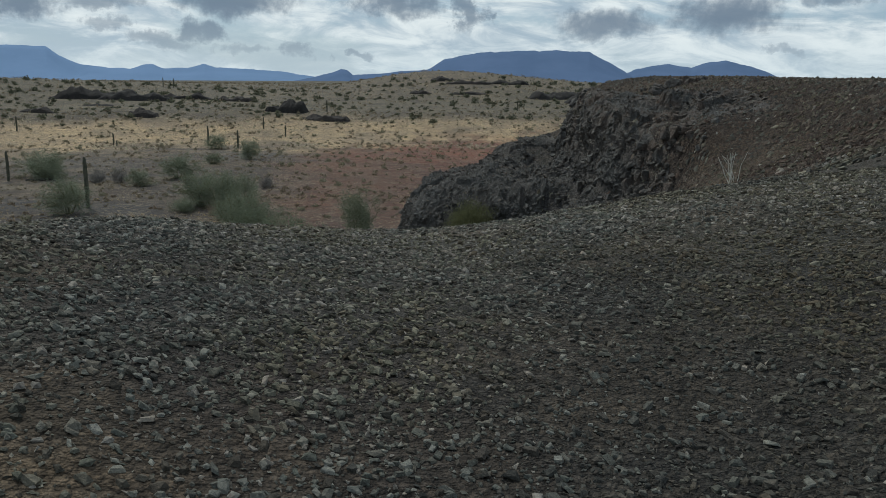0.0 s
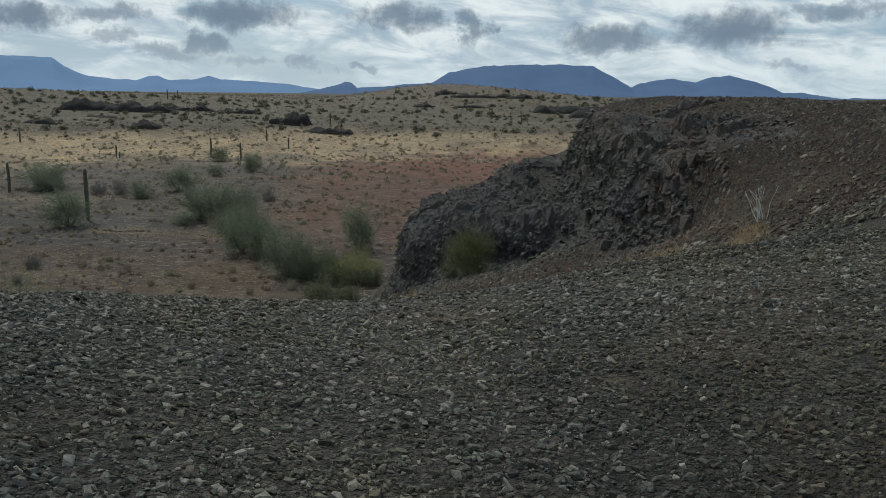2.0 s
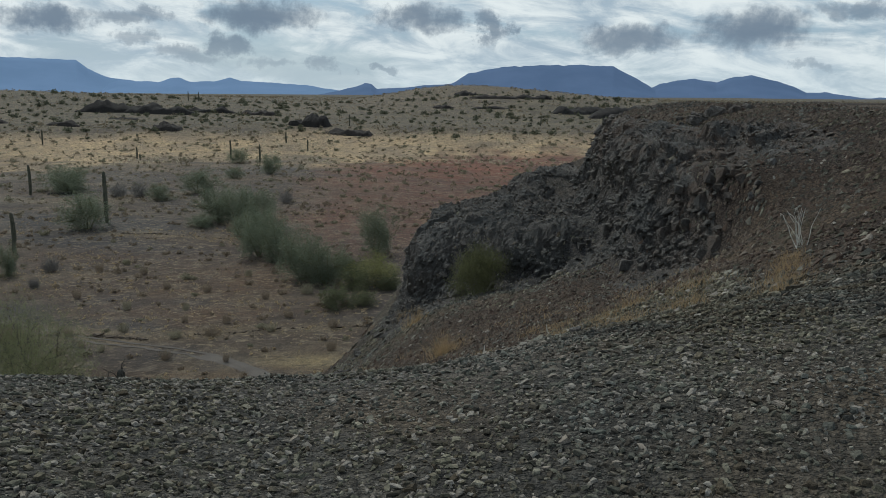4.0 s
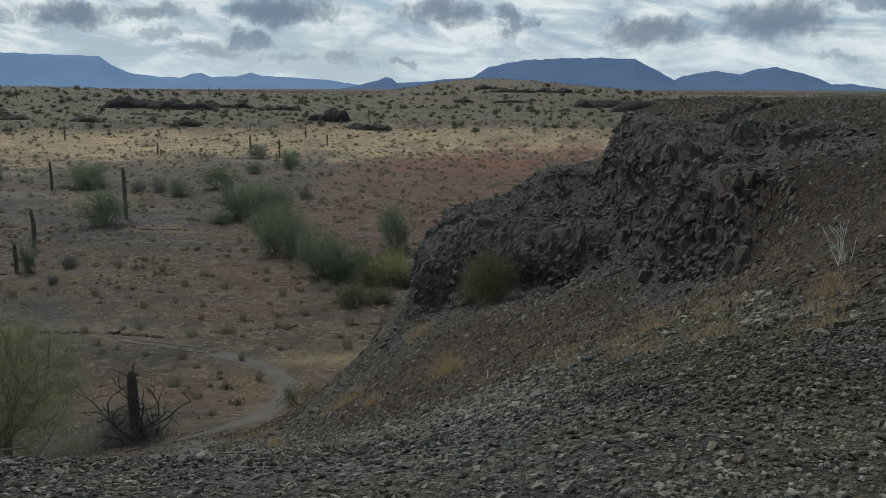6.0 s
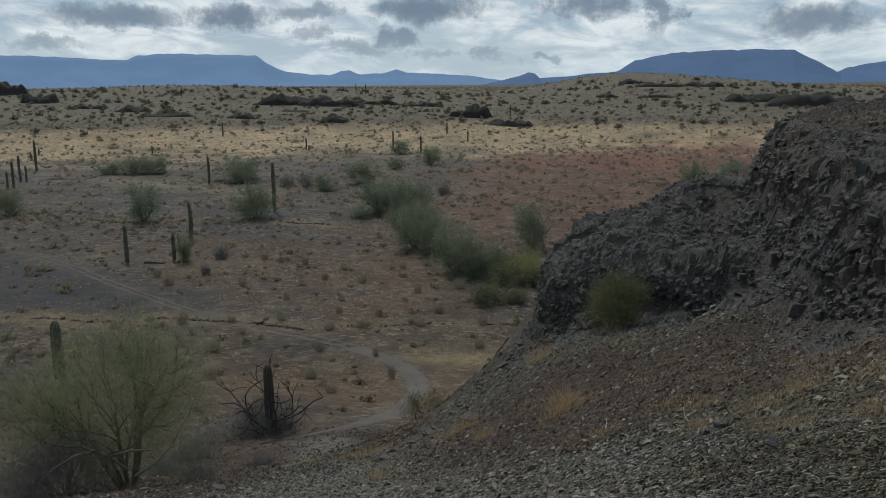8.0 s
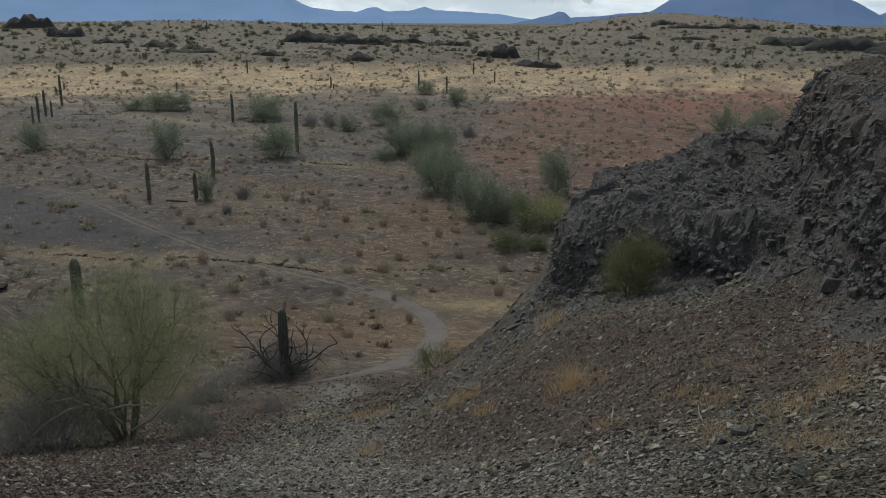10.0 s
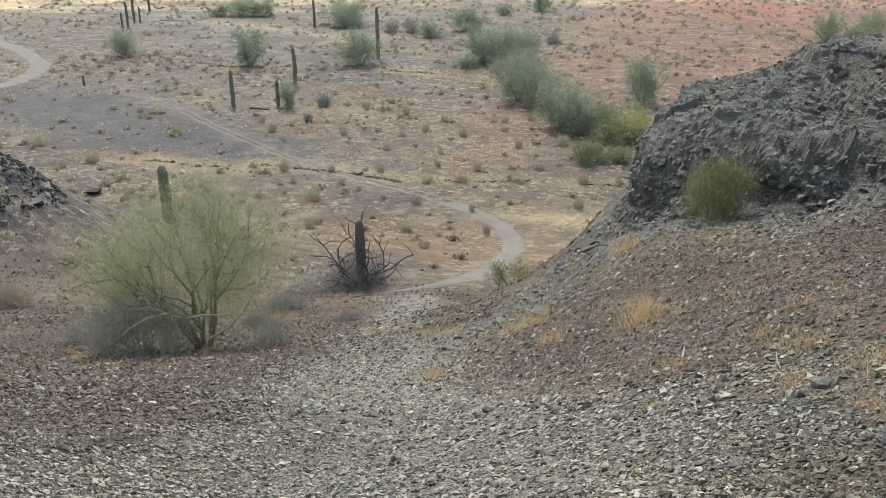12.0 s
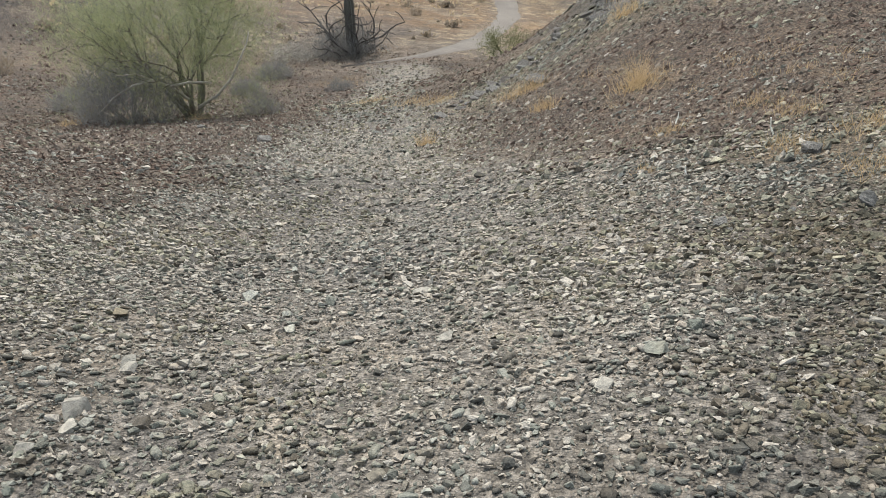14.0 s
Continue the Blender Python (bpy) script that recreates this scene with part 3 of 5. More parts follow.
def build_ground():
    xs = graded(-9.0, 9.5, 0.17, 1.036, 1.09, 4200.0)
    ys = graded(0.5, 33.5, 0.15, 1.14, 1.026, 4200.0)
    gx, gy = np.meshgrid(xs, ys)
    x, y = gx.ravel(), gy.ravel()
    z = height(x, y)
    nx, ny = len(xs), len(ys)
    i = np.arange(nx * (ny - 1)).reshape(ny - 1, nx)[:, :-1].ravel()
    faces = np.stack([i, i + 1, i + nx + 1, i + nx], 1)
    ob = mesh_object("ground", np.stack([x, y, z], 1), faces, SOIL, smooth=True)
    flat = step(np.hypot(x + 4, y - 14), 30, 44) * step(np.hypot(x, y), 1100, 800) * (1 - 0.85 * np.exp(-(((x + 92) / 44) ** 2 + ((y + 0.30 * (x + 92) - 103) / 13) ** 2) ** 2))
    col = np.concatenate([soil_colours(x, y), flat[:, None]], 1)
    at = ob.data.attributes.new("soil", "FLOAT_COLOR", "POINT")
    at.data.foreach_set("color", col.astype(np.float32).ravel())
    return tagged(ob, "stony desert hillside dropping to a dry tan valley floor", "ground", kind="structure")


build_ground()


def build_track(points, widen, dusty=False):
    """The dirt track: a strip with two worn wheel ruts."""
    pts = np.array(points)
    run = np.concatenate([[0], np.cumsum(np.hypot(*np.diff(pts, axis=0).T))])
    t = np.arange(0, run[-1], 0.8)
    k = np.ones(9) / 9
    line = np.stack([np.convolve(np.pad(np.interp(t, run, pts[:, i]), 4, mode="edge"), k, "valid") for i in (0, 1)], 1)
    way = np.gradient(line, axis=0)
    way /= np.linalg.norm(way, axis=1)[:, None]
    side = np.stack([way[:, 1], -way[:, 0]], 1)
    across = np.linspace(-0.9, 0.9, 11)
    rut = np.exp(-((np.abs(across) - 0.55) / 0.2) ** 2)
    taper = step(t, 0.0, 14.0) * step(run[-1] - t, 0.0, 9.0)
    verts = []
    for w, r in zip(across, rut):
        wob = (1 + 0.35 * lumps(t, t * 0 + w, 2.0, 64) + 0.30 * lumps(t, t * 0 + w * 3, 0.8, 66)) * (1.12 - 0.12 * step(t, 40.0, 75.0))
        q = line + side * (w * wob * taper * widen)[:, None]
        z = height(q[:, 0], q[:, 1]) + 0.07 - 0.05 * r - 0.12 * (abs(w) > 0.8)
        verts.append(np.stack([q[:, 0], q[:, 1], z], 1))
    n = len(t)
    i = np.arange(n * (len(across) - 1)).reshape(len(across) - 1, n)[:, :-1].ravel()
    quads = np.stack([i, i + 1, i + n + 1, i + n], 1)
    column, along = i // n, t[i % n]
    worn = (along < 44 + 6 * lumps(along, along * 0 + column, 3.0, 65)) | np.isin(column, (1, 2, 7, 8))        # farther out the two ruts run apart
    worn |= dusty
    ob = mesh_object("dirt_track", np.concatenate(verts), quads[worn], TRACK, smooth=True)
    return tagged(ob, "pale two-rut dirt track winding over the plain", "track", kind="structure")


build_track(ROAD, 1.0)
build_track(SIDE_ROAD, 2.2, True)


# ---------------------------------------------------------------- far mountains
def mountain(name, label, profile, distance, mat, rough=4.0):
    """A range from its skyline: bearings and rises of the crest, as parts of the distance."""
    az = np.array(profile[0::2])
    up = np.array(profile[1::2])
    n = max(40, int((az[-1] - az[0]) * 640))
    a = np.linspace(az[0], az[-1], n)
    crest = np.interp(a, az, up) * distance
    rows, verts = 9, []
    for k in range(rows + 2):
        t = min(k / rows, 1.0)
        out = distance - 420 * (1 - t) if k <= rows else distance + 260
        x, y = np.sin(a) * out, np.cos(a) * out
        wave = lumps(a * 2600, np.full(n, k * 40.0), 130, 71, 4)
        z = -12 + (crest + 12) * (t ** 1.25) + rough * 5 * wave * t * (1 - t) * 2 + rough * 1.7 * lumps(a * 2600, a * 0, 34, 72, 4) * (t == 1)
        if k > rows:
            z = z * 0 - 12
        verts.append(np.stack([x, y, z], 1))
    i = np.arange(n * (rows + 1)).reshape(rows + 1, n)[:, :-1].ravel()
    ob = mesh_object(name, np.concatenate(verts), np.stack([i, i + 1, i + n + 1, i + n], 1), mat, smooth=True)
    return tagged(ob, label, "mountain", kind="structure")


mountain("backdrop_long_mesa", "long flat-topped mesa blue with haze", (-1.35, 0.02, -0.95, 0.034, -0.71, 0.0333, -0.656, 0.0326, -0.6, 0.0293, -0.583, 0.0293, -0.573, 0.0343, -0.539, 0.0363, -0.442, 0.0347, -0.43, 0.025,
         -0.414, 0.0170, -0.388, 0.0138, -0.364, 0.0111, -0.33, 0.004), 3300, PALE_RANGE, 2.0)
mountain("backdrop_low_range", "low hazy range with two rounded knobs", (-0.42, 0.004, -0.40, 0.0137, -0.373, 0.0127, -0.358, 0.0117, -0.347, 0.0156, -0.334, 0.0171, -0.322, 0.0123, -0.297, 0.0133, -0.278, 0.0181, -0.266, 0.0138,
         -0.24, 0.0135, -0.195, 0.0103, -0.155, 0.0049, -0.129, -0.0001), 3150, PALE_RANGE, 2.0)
mountain("backdrop_small_peak", "small pointed peak dark blue with haze", (-0.18, 0.0, -0.169, 0.001, -0.145, 0.0056, -0.121, 0.0132, -0.114, 0.012, -0.107, 0.0061, -0.068, 0.0093, -0.014, 0.0139, 0.04, 0.0), 2950, BLUE_RANGE, 2.0)
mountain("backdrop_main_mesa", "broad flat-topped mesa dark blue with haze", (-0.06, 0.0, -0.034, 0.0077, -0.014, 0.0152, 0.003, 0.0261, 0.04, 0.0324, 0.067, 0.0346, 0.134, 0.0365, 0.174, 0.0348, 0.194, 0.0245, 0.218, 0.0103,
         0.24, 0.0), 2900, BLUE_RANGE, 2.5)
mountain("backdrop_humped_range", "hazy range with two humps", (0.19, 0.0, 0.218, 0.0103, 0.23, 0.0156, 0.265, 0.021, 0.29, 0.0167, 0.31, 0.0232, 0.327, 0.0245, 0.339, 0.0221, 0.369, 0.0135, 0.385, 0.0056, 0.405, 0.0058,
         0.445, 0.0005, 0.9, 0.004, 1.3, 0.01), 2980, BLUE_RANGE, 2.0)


# ---------------------------------------------------------------- stones
def quick_mesh(name, verts, tris, mat):
    """A mesh object straight from arrays of places and triangles."""
    me = bpy.data.meshes.new(name)
    me.vertices.add(len(verts))
    me.vertices.foreach_set("co", np.ascontiguousarray(verts, np.float32).ravel())
    me.loops.add(tris.size)
    me.loops.foreach_set("vertex_index", np.ascontiguousarray(tris, np.int32).ravel())
    me.polygons.add(len(tris))
    me.polygons.foreach_set("loop_start", np.arange(0, tris.size, 3, dtype=np.int32))
    me.update(calc_edges=True)
    me.materials.append(mat)
    me.shade_flat()
    return new(name, me)


def chip(rng, points, boxy=0.5, slab=0.6):
    """The hull of a few random points: one broken stone about 1 across half its width."""
    p = rng.normal(0, 1, (points, 3))
    p /= np.linalg.norm(p, axis=1)[:, None]
    p = np.sign(p) * np.abs(p) ** (1 - boxy * 0.6)
    p *= rng.uniform(0.75, 1.1, (points, 1))
    p[:, 2] *= slab
    bm = bmesh.new()
    for v in p:
        bm.verts.new(v)
    bmesh.ops.convex_hull(bm, input=bm.verts[:])
    loose = [v for v in bm.verts if not v.link_faces]
    bmesh.ops.delete(bm, geom=loose, context="VERTS")
    bmesh.ops.triangulate(bm, faces=bm.faces[:])
    bm.verts.index_update()
    v = np.array([q.co[:] for q in bm.verts])
    f = np.array([[q.index for q in face.verts] for face in bm.faces])
    bm.free()
    return v, f


def stone_shape(rng, corners):
    """A blocky broken stone (8 corners) or a small equant pebble (6 corners)."""
    if corners == 8:
        p = np.array([(a, b, c) for a in (-1, 1) for b in (-1, 1) for c in (-1, 1)], float) * (0.78, 0.72, 0.62)
        p[:, :2] *= np.where(p[:, 2:] > 0, rng.uniform(0.55, 0.95), 1.0)
    else:
        p = np.array([(1, 0, 0), (-1, 0, 0), (0, 1, 0), (0, -1, 0), (0, 0, 0.8), (0, 0, -0.8)], float) * 1.05
    p = p + rng.normal(0, 0.17, p.shape)
    bm = bmesh.new()
    for v in p:
        bm.verts.new(v)
    bmesh.ops.convex_hull(bm, input=bm.verts[:])
    bmesh.ops.delete(bm, geom=[v for v in bm.verts if not v.link_faces], context="VERTS")
    bmesh.ops.triangulate(bm, faces=bm.faces[:])
    bm.verts.index_update()
    v = np.array([q.co[:] for q in bm.verts])
    f = np.array([[q.index for q in face.verts] for face in bm.faces])
    bm.free()
    return v, f


RNG = np.random.default_rng(11)
STONES = [stone_shape(RNG, 8) for _ in range(26)]
PEBBLES = [stone_shape(RNG, 6) for _ in range(18)]


def cap_shape(rng):
    """A stone sunk to its widest part: a five-sided rim and an off-centre top."""
    a = np.arange(5) * 1.2566 + rng.normal(0, 0.22, 5)
    r = rng.uniform(0.8, 1.25, 5)
    v = np.stack([r * np.cos(a), r * np.sin(a), rng.uniform(-0.55, -0.2, 5)], 1)
    v = np.concatenate([v, [[rng.normal(0, 0.3), rng.normal(0, 0.3), rng.uniform(0.55, 0.85)]]])
    return v, np.array([(i, (i + 1) % 5, 5) for i in range(5)])


CAPS = [cap_shape(RNG) for _ in range(18)]
ROUNDED = [chip(RNG, 13, 0.35, RNG.uniform(0.7, 0.95)) for _ in range(22)]
CHIPS = [chip(RNG, 9, 0.8, RNG.uniform(0.6, 0.95)) for k in range(24)]
BLOCKS = [chip(RNG, 16, 0.9, RNG.uniform(0.55, 0.9)) for _ in range(14)]


def turns(rng, n, tilt):
    a, b, c = rng.uniform(0, 6.283, n), rng.normal(0, tilt, n), rng.normal(0, tilt, n)
    ca, sa, cb, sb, cc, sc = np.cos(a), np.sin(a), np.cos(b), np.sin(b), np.cos(c), np.sin(c)
    z, o = np.zeros(n), np.ones(n)
    rz = np.stack([np.stack([ca, -sa, z], 1), np.stack([sa, ca, z], 1), np.stack([z, z, o], 1)], 1)
    rx = np.stack([np.stack([o, z, z], 1), np.stack([z, cb, -sb], 1), np.stack([z, sb, cb], 1)], 1)
    ry = np.stack([np.stack([cc, z, sc], 1), np.stack([z, o, z], 1), np.stack([-sc, z, cc], 1)], 1)
    return rz @ rx @ ry


def strewn(name, rng, x, y, size, mat, label, shapes=CHIPS, tilt=0.45, sunk=0.2, category="gravel", thick=1.6, bedrock=False, smooth=False):
    z = height(x, y)
    e = 0.12
    gx, gy = (height(x + e, y) - z) / e, (height(x, y + e) - z) / e
    if bedrock:
        x, y, z = rock_skin(x, y).T
    verts, tris, k = [], [], 0
    kind = rng.integers(0, len(shapes), len(x))
    for i, (v, f) in enumerate(shapes):
        m = np.where(kind == i)[0]
        if not len(m):
            continue
        s = size[m][:, None] * np.stack([rng.uniform(0.8, 1.7, len(m)), rng.uniform(0.65, 1.1, len(m)), (thick if np.isscalar(thick) else thick[m]) * rng.uniform(0.55, 1.05, len(m))], 1)
        p = v[None] * s[:, None]
        p = np.einsum("nij,nkj->nki", turns(rng, len(m), tilt), p)
        lie = 0.25 if bedrock else 1.0
        p[:, :, 2] += lie * (p[:, :, 0] * gx[m][:, None].clip(-1, 1) + p[:, :, 1] * gy[m][:, None].clip(-1, 1))
        p += np.stack([x[m], y[m], z[m] + size[m] * (0.5 - sunk)], 1)[:, None]
        verts.append(p.reshape(-1, 3))
        tris.append((f[None] + k + len(v) * np.arange(len(m))[:, None, None]).reshape(-1, 3))
        k += len(v) * len(m)
    ob = quick_mesh(name, np.concatenate(verts), np.concatenate(tris), mat)
    if smooth:
        ob.data.shade_smooth()
    return tagged(ob, label, category, kind="stuff")


def sprinkle(rng, n, x0, x1, y0, y1, patchy=0.5, seed=80, size=1.2):
    x, y = rng.uniform(x0, x1, n), rng.uniform(y0, y1, n)
    keep = rng.uniform(0, 1, n) < 1 - patchy * step(lumps(x, y, size, seed), -0.1, 0.5)
    keep &= (np.abs(x) < 0.58 * y + 0.5) | ((y > 8) & (x < 0) & (x > -0.3 - 1.35 * (y - 7.4)))       # the ground beside the way
    return x[keep], y[keep]


COARSE = [chip(RNG, 6, 0.6, RNG.uniform(0.65, 1.0)) for _ in range(14)]
GRIT = [chip(RNG, 6, 0.3, RNG.uniform(0.6, 0.95)) for _ in range(12)]


def lay_grit():
    rng = np.random.default_rng(24)
    x1, y1 = sprinkle(rng, 9000, -2.8, 3.6, 2.0, 7.2, 0.25, 81)
    x2, y2 = sprinkle(rng, 26000, -4.6, 2.6, 8.2, 11.6, 0.15, 81)
    near = (x2 > -0.5 - 1.3 * (y2 - 7.8)) & (x2 < 0.9 + 0.6 * (y2 - 8))
    x2, y2 = x2[near], y2[near]
    k = rng.uniform(0, 1, len(x1)) > 0.5 + 0.4 * darkish(x1, y1)
    x, y = np.concatenate([x1[k], x2]), np.concatenate([y1[k], y2])
    strewn("grit", rng, x, y, 0.0078 * np.exp(rng.normal(0, 0.4, len(x))), LIGHT_GRAVEL, "fine pale grey grit between the stones", GRIT, 0.5)


def steepness(x, y):
    e = 0.25
    z = height(x, y, False)
    return np.hypot(height(x + e, y, False) - z, height(x, y + e, False) - z) / e


def lay_gravel():
    rng = np.random.default_rng(21)
    xs, ys, ss = [], [], []
    for n, x0, x1, y0, y1, s, patchy in ((86000, -4.8, 4.9, 2.0, 8.4, 0.0088, 0.5), (40000, -4.8, 4.0, 8.2, 10.6, 0.0098, 0.35), (44000, -7.4, 4.2, 10.4, 13.5, 0.0118, 0.4), (34000, -7.6, 4.4, 13.5, 18.5, 0.0165, 0.35),
                                         (26000, -12, 3.5, 18.5, 26.0, 0.021, 0.3), (18000, -16, -7.4, 11.0, 25.0, 0.024, 0.2), (30000, 3.4, 10.0, 10.5, 29.0, 0.021, 0.2), (15000, -24, 1.0, 24, 50.0, 0.040, 0.3), (18000, -27, -8, 13, 30, 0.027, 0.3), (7000, -42, -22, 22, 52, 0.045, 0.3)):
        x, y = sprinkle(rng, n, x0, x1, y0, y1, patchy)
        xs.append(x), ys.append(y), ss.append(s * np.exp(np.clip(rng.normal(0, 0.5, len(x)), -1.0, 1.0)))
    x, y, s = np.concatenate(xs), np.concatenate(ys), np.concatenate(ss)
    bare = rng.uniform(0, 1, len(x)) > np.maximum(step(rockiness(x, y), 0.35, 0.9) * 0.7, footpath(x, y) * 0.3)
    x, y, s = x[bare], y[bare], s[bare]
    kind = np.zeros(len(x), int)
    kind[rng.uniform(0, 1, len(x)) < reddish(x, y)] = 1
    pale = np.maximum(0.06 + 0.24 * step(y, 4.6, 6.2) * step(y, 9.0, 7.0), 0.52 * step(y, 7.8, 9.5)) * step(y, 22, 16) * (1 - reddish(x, y)) * (1 - 0.7 * step(x, 0.6, 2.2) * step(y, 7.6, 9))
    kind[rng.uniform(0, 1, len(x)) < pale] = 2
    kind[rng.uniform(0, 1, len(x)) < darkish(x, y)] = 3
    near = (y < 11.5) & (s > np.where(y < 8, 0.0105, 0.0122))
    for k, (name, mat, label) in enumerate((("grey_gravel", GRAVEL, "grey-green angular gravel covering the hill"), ("brown_gravel", RED_GRAVEL, "dark reddish-brown angular gravel on the slope"),
                                            ("light_gravel", LIGHT_GRAVEL, "pale grey angular gravel on the slope"), ("dark_gravel", DARK_GRAVEL, "dark angular gravel on the hill's crest"))):
        round_off = near & (y > 8) & (y < 10.6)
        worn = rng.uniform(0, 1, len(x)) < 0.4
        for m, shapes, smooth in (((kind == k) & round_off & worn, ROUNDED, True), ((kind == k) & round_off & ~worn, ROUNDED, False), ((kind == k) & near & ~round_off, STONES, False), ((kind == k) & ~near & (y < 15), PEBBLES, False), ((kind == k) & (y >= 15), CAPS, False)):
            if m.any():
                strewn(name, rng, x[m], y[m], s[m], mat, label, shapes, 0.24, 0.18, "gravel", np.where(y[m] < 8, 0.75, 1.25), smooth=smooth)


def lay_clods():
    """Crumbled dark earth along the low cut banks of the plain."""
    rng = np.random.default_rng(27)
    xs, ys = [], []
    for line in BANKS:
        pts = np.array(line)
        run = np.concatenate([[0], np.cumsum(np.hypot(*np.diff(pts, axis=0).T))])
        t = rng.uniform(0, run[-1], int(run[-1] * 16))
        t = t[rng.uniform(0, 1, len(t)) < 0.15 + step(lumps(t, t * 0 + line[0][0], 5.0, 66, 2), -0.2, 0.3)]
        xs.append(np.interp(t, run, pts[:, 0]) + rng.normal(0, 0.2, len(t)))
        ys.append(np.interp(t, run, pts[:, 1]) + 1.4 * lumps(t, t * 0, 6.0, 67, 3) + rng.normal(0, 0.16, len(t)))
    x, y = np.concatenate(xs), np.concatenate(ys)
    strewn("bank_clods", rng, x, y, 0.13 * np.exp(rng.normal(0, 0.4, len(x))), CLOD, "dark earth clods along a low cut bank", PEBBLES, 0.3, 0.3, "clods", 0.9)


def lay_cobbles():
    rng = np.random.default_rng(22)
    x, y = sprinkle(rng, 1300, -7, 6.0, 2.0, 18, 0.3)
    s = np.where((y > 8.2) & (y < 11.5), 0.019, np.where(y < 8.2, 0.0115, 0.018)) * np.exp(rng.normal(0, 0.3, len(x)))
    strewn("cobbles", rng, x, y, s, GRAVEL, "fist-sized broken grey stones lying on gravel", BLOCKS, 0.3, category="stones")
    x, y = sprinkle(rng, 500, -5, 5, 2.5, 13, 0.3)
    strewn("pale_chips", rng, x, y, np.where(y < 8, 0.008, 0.013) * np.exp(rng.normal(0, 0.4, len(x))), PALE_STONE, "pale buff stone chips among grey gravel", CHIPS, 0.3, category="stones")


def shared_meshes(name, shapes, mat):
    made = []
    for v, f in shapes:
        me = bpy.data.meshes.new(name)
        me.from_pydata(v.tolist(), [], f.tolist())
        me.materials.append(mat)
        made.append(me)
    return made


def lay_stones():
    """The larger single stones, each a thing."""
    rng = np.random.default_rng(23)
    grey = shared_meshes("stone", BLOCKS[:7], GRAVEL)
    x, y = sprinkle(rng, 330, -5.0, 4.5, 3.2, 13.5, 0.2)
    for a, b in zip(x[:260], y[:260]):
        s = (0.026 if 8.2 < b < 11 else 0.013 if b < 7.5 else 0.023) * math.exp(rng.normal(0, 0.25))
        ob = new("stone", grey[rng.integers(len(grey))])
        ob.matrix_basis = pose(a, b, ground_at(a, b) + s * 0.28, rng.normal(0, 14), rng.normal(0, 14), rng.uniform(0, 360)) @ Matrix.Diagonal((s * rng.uniform(0.9, 1.5), s, s * rng.uniform(0.6, 1.0), 1))
        tagged(ob, "angular grey stone half sunk in gravel", "stone", "stones on the gravel slope")
    pale = shared_meshes("pale_slab", BLOCKS[7:9], PALE_STONE)
    for a, b, s, flat in ((-1.00, 8.60, 0.062, 0.6), (-1.10, 9.00, 0.045, 0.5), (-1.12, 9.02, 0.042, 0.6), (-0.92, 8.5, 0.032, 0.7), (-0.3, 10.5, 0.05, 0.4), (0.1, 9.8, 0.04, 0.8), (0.9, 9.4, 0.038, 0.5), (-0.95, 8.33, 0.034, 0.6)):
        ob = new("pale_slab", pale[rng.integers(2)])
        ob.matrix_basis = pose(a, b, ground_at(a, b) + s * 0.22, rng.normal(0, 16), rng.normal(0, 16), rng.uniform(0, 360)) @ Matrix.Diagonal((s * 1.35, s, s * flat, 1))
        tagged(ob, "pale flat broken slab lying on grey gravel", "stone", "pale slabs")
    dark = shared_meshes("dark_boulder", BLOCKS[9:12], ROCK)
    lone = shared_meshes("dark_boulder", [chip(rng, 11, 0.3, 0.9)], BASALT)[0]
    for a, b, s in ((-1.95, 20.1, 0.19), (-62.6, 71.4, 0.85), (1.97, 13.8, 0.09), (-8.8, 19.5, 0.1), (-5.9, 17.4, 0.12), (1.3, 12.0, 0.05), (2.2, 12.3, 0.07)):
        ob = new("dark_boulder", dark[rng.integers(3)] if s < 0.5 else lone)
        ob.matrix_basis = pose(a, b, ground_at(a, b) + s * 0.3, rng.normal(0, 12), rng.normal(0, 12), rng.uniform(0, 360)) @ Matrix.Diagonal((s * 1.25, s, s * 0.8, 1))
        tagged(ob, "dark brown lava boulder resting on gravel", "boulder", "dark boulders")


# ---------------------------------------------------------------- rock outcrop
def outcrop(name, label, spots, seed, lean):
    """Broken blocks and slabs standing out of the ledges; each block is a part."""
    rng = np.random.default_rng(seed)
    x0, y0 = spots[0][0], spots[0][1]
    top = thing(name, x0, y0)
    base = top.matrix_basis.inverted()
    shapes = shared_meshes("block", BLOCKS, ROCK)
    for x, y, s, tall in spots:
        ob = new("block", shapes[rng.integers(len(shapes))])
        ob.parent = top
        m = pose(x, y, ground_at(x, y) + s * tall * rng.uniform(-0.15, 0.3), rng.normal(lean, 10), rng.normal(0, 10), rng.normal(15, 30))
        ob.matrix_basis = base @ m @ Matrix.Diagonal((s * rng.uniform(0.8, 1.5), s * rng.uniform(0.7, 1.1), s * tall, 1))
    return tagged(top, label, "rock outcrop")


def ledge_spots(rng, n, ax, ay, bx, by, wide, size, tall):
    t = rng.uniform(0, 1, n)
    x, y = ax + (bx - ax) * t + rng.normal(0, wide, n), ay + (by - ay) * t + rng.normal(0, wide, n)
    return [(a, b, size * 0.8 * math.exp(np.clip(rng.normal(0, 0.45), -0.8, 0.6)), tall * rng.uniform(0.7, 1.3)) for a, b in zip(x, y)]


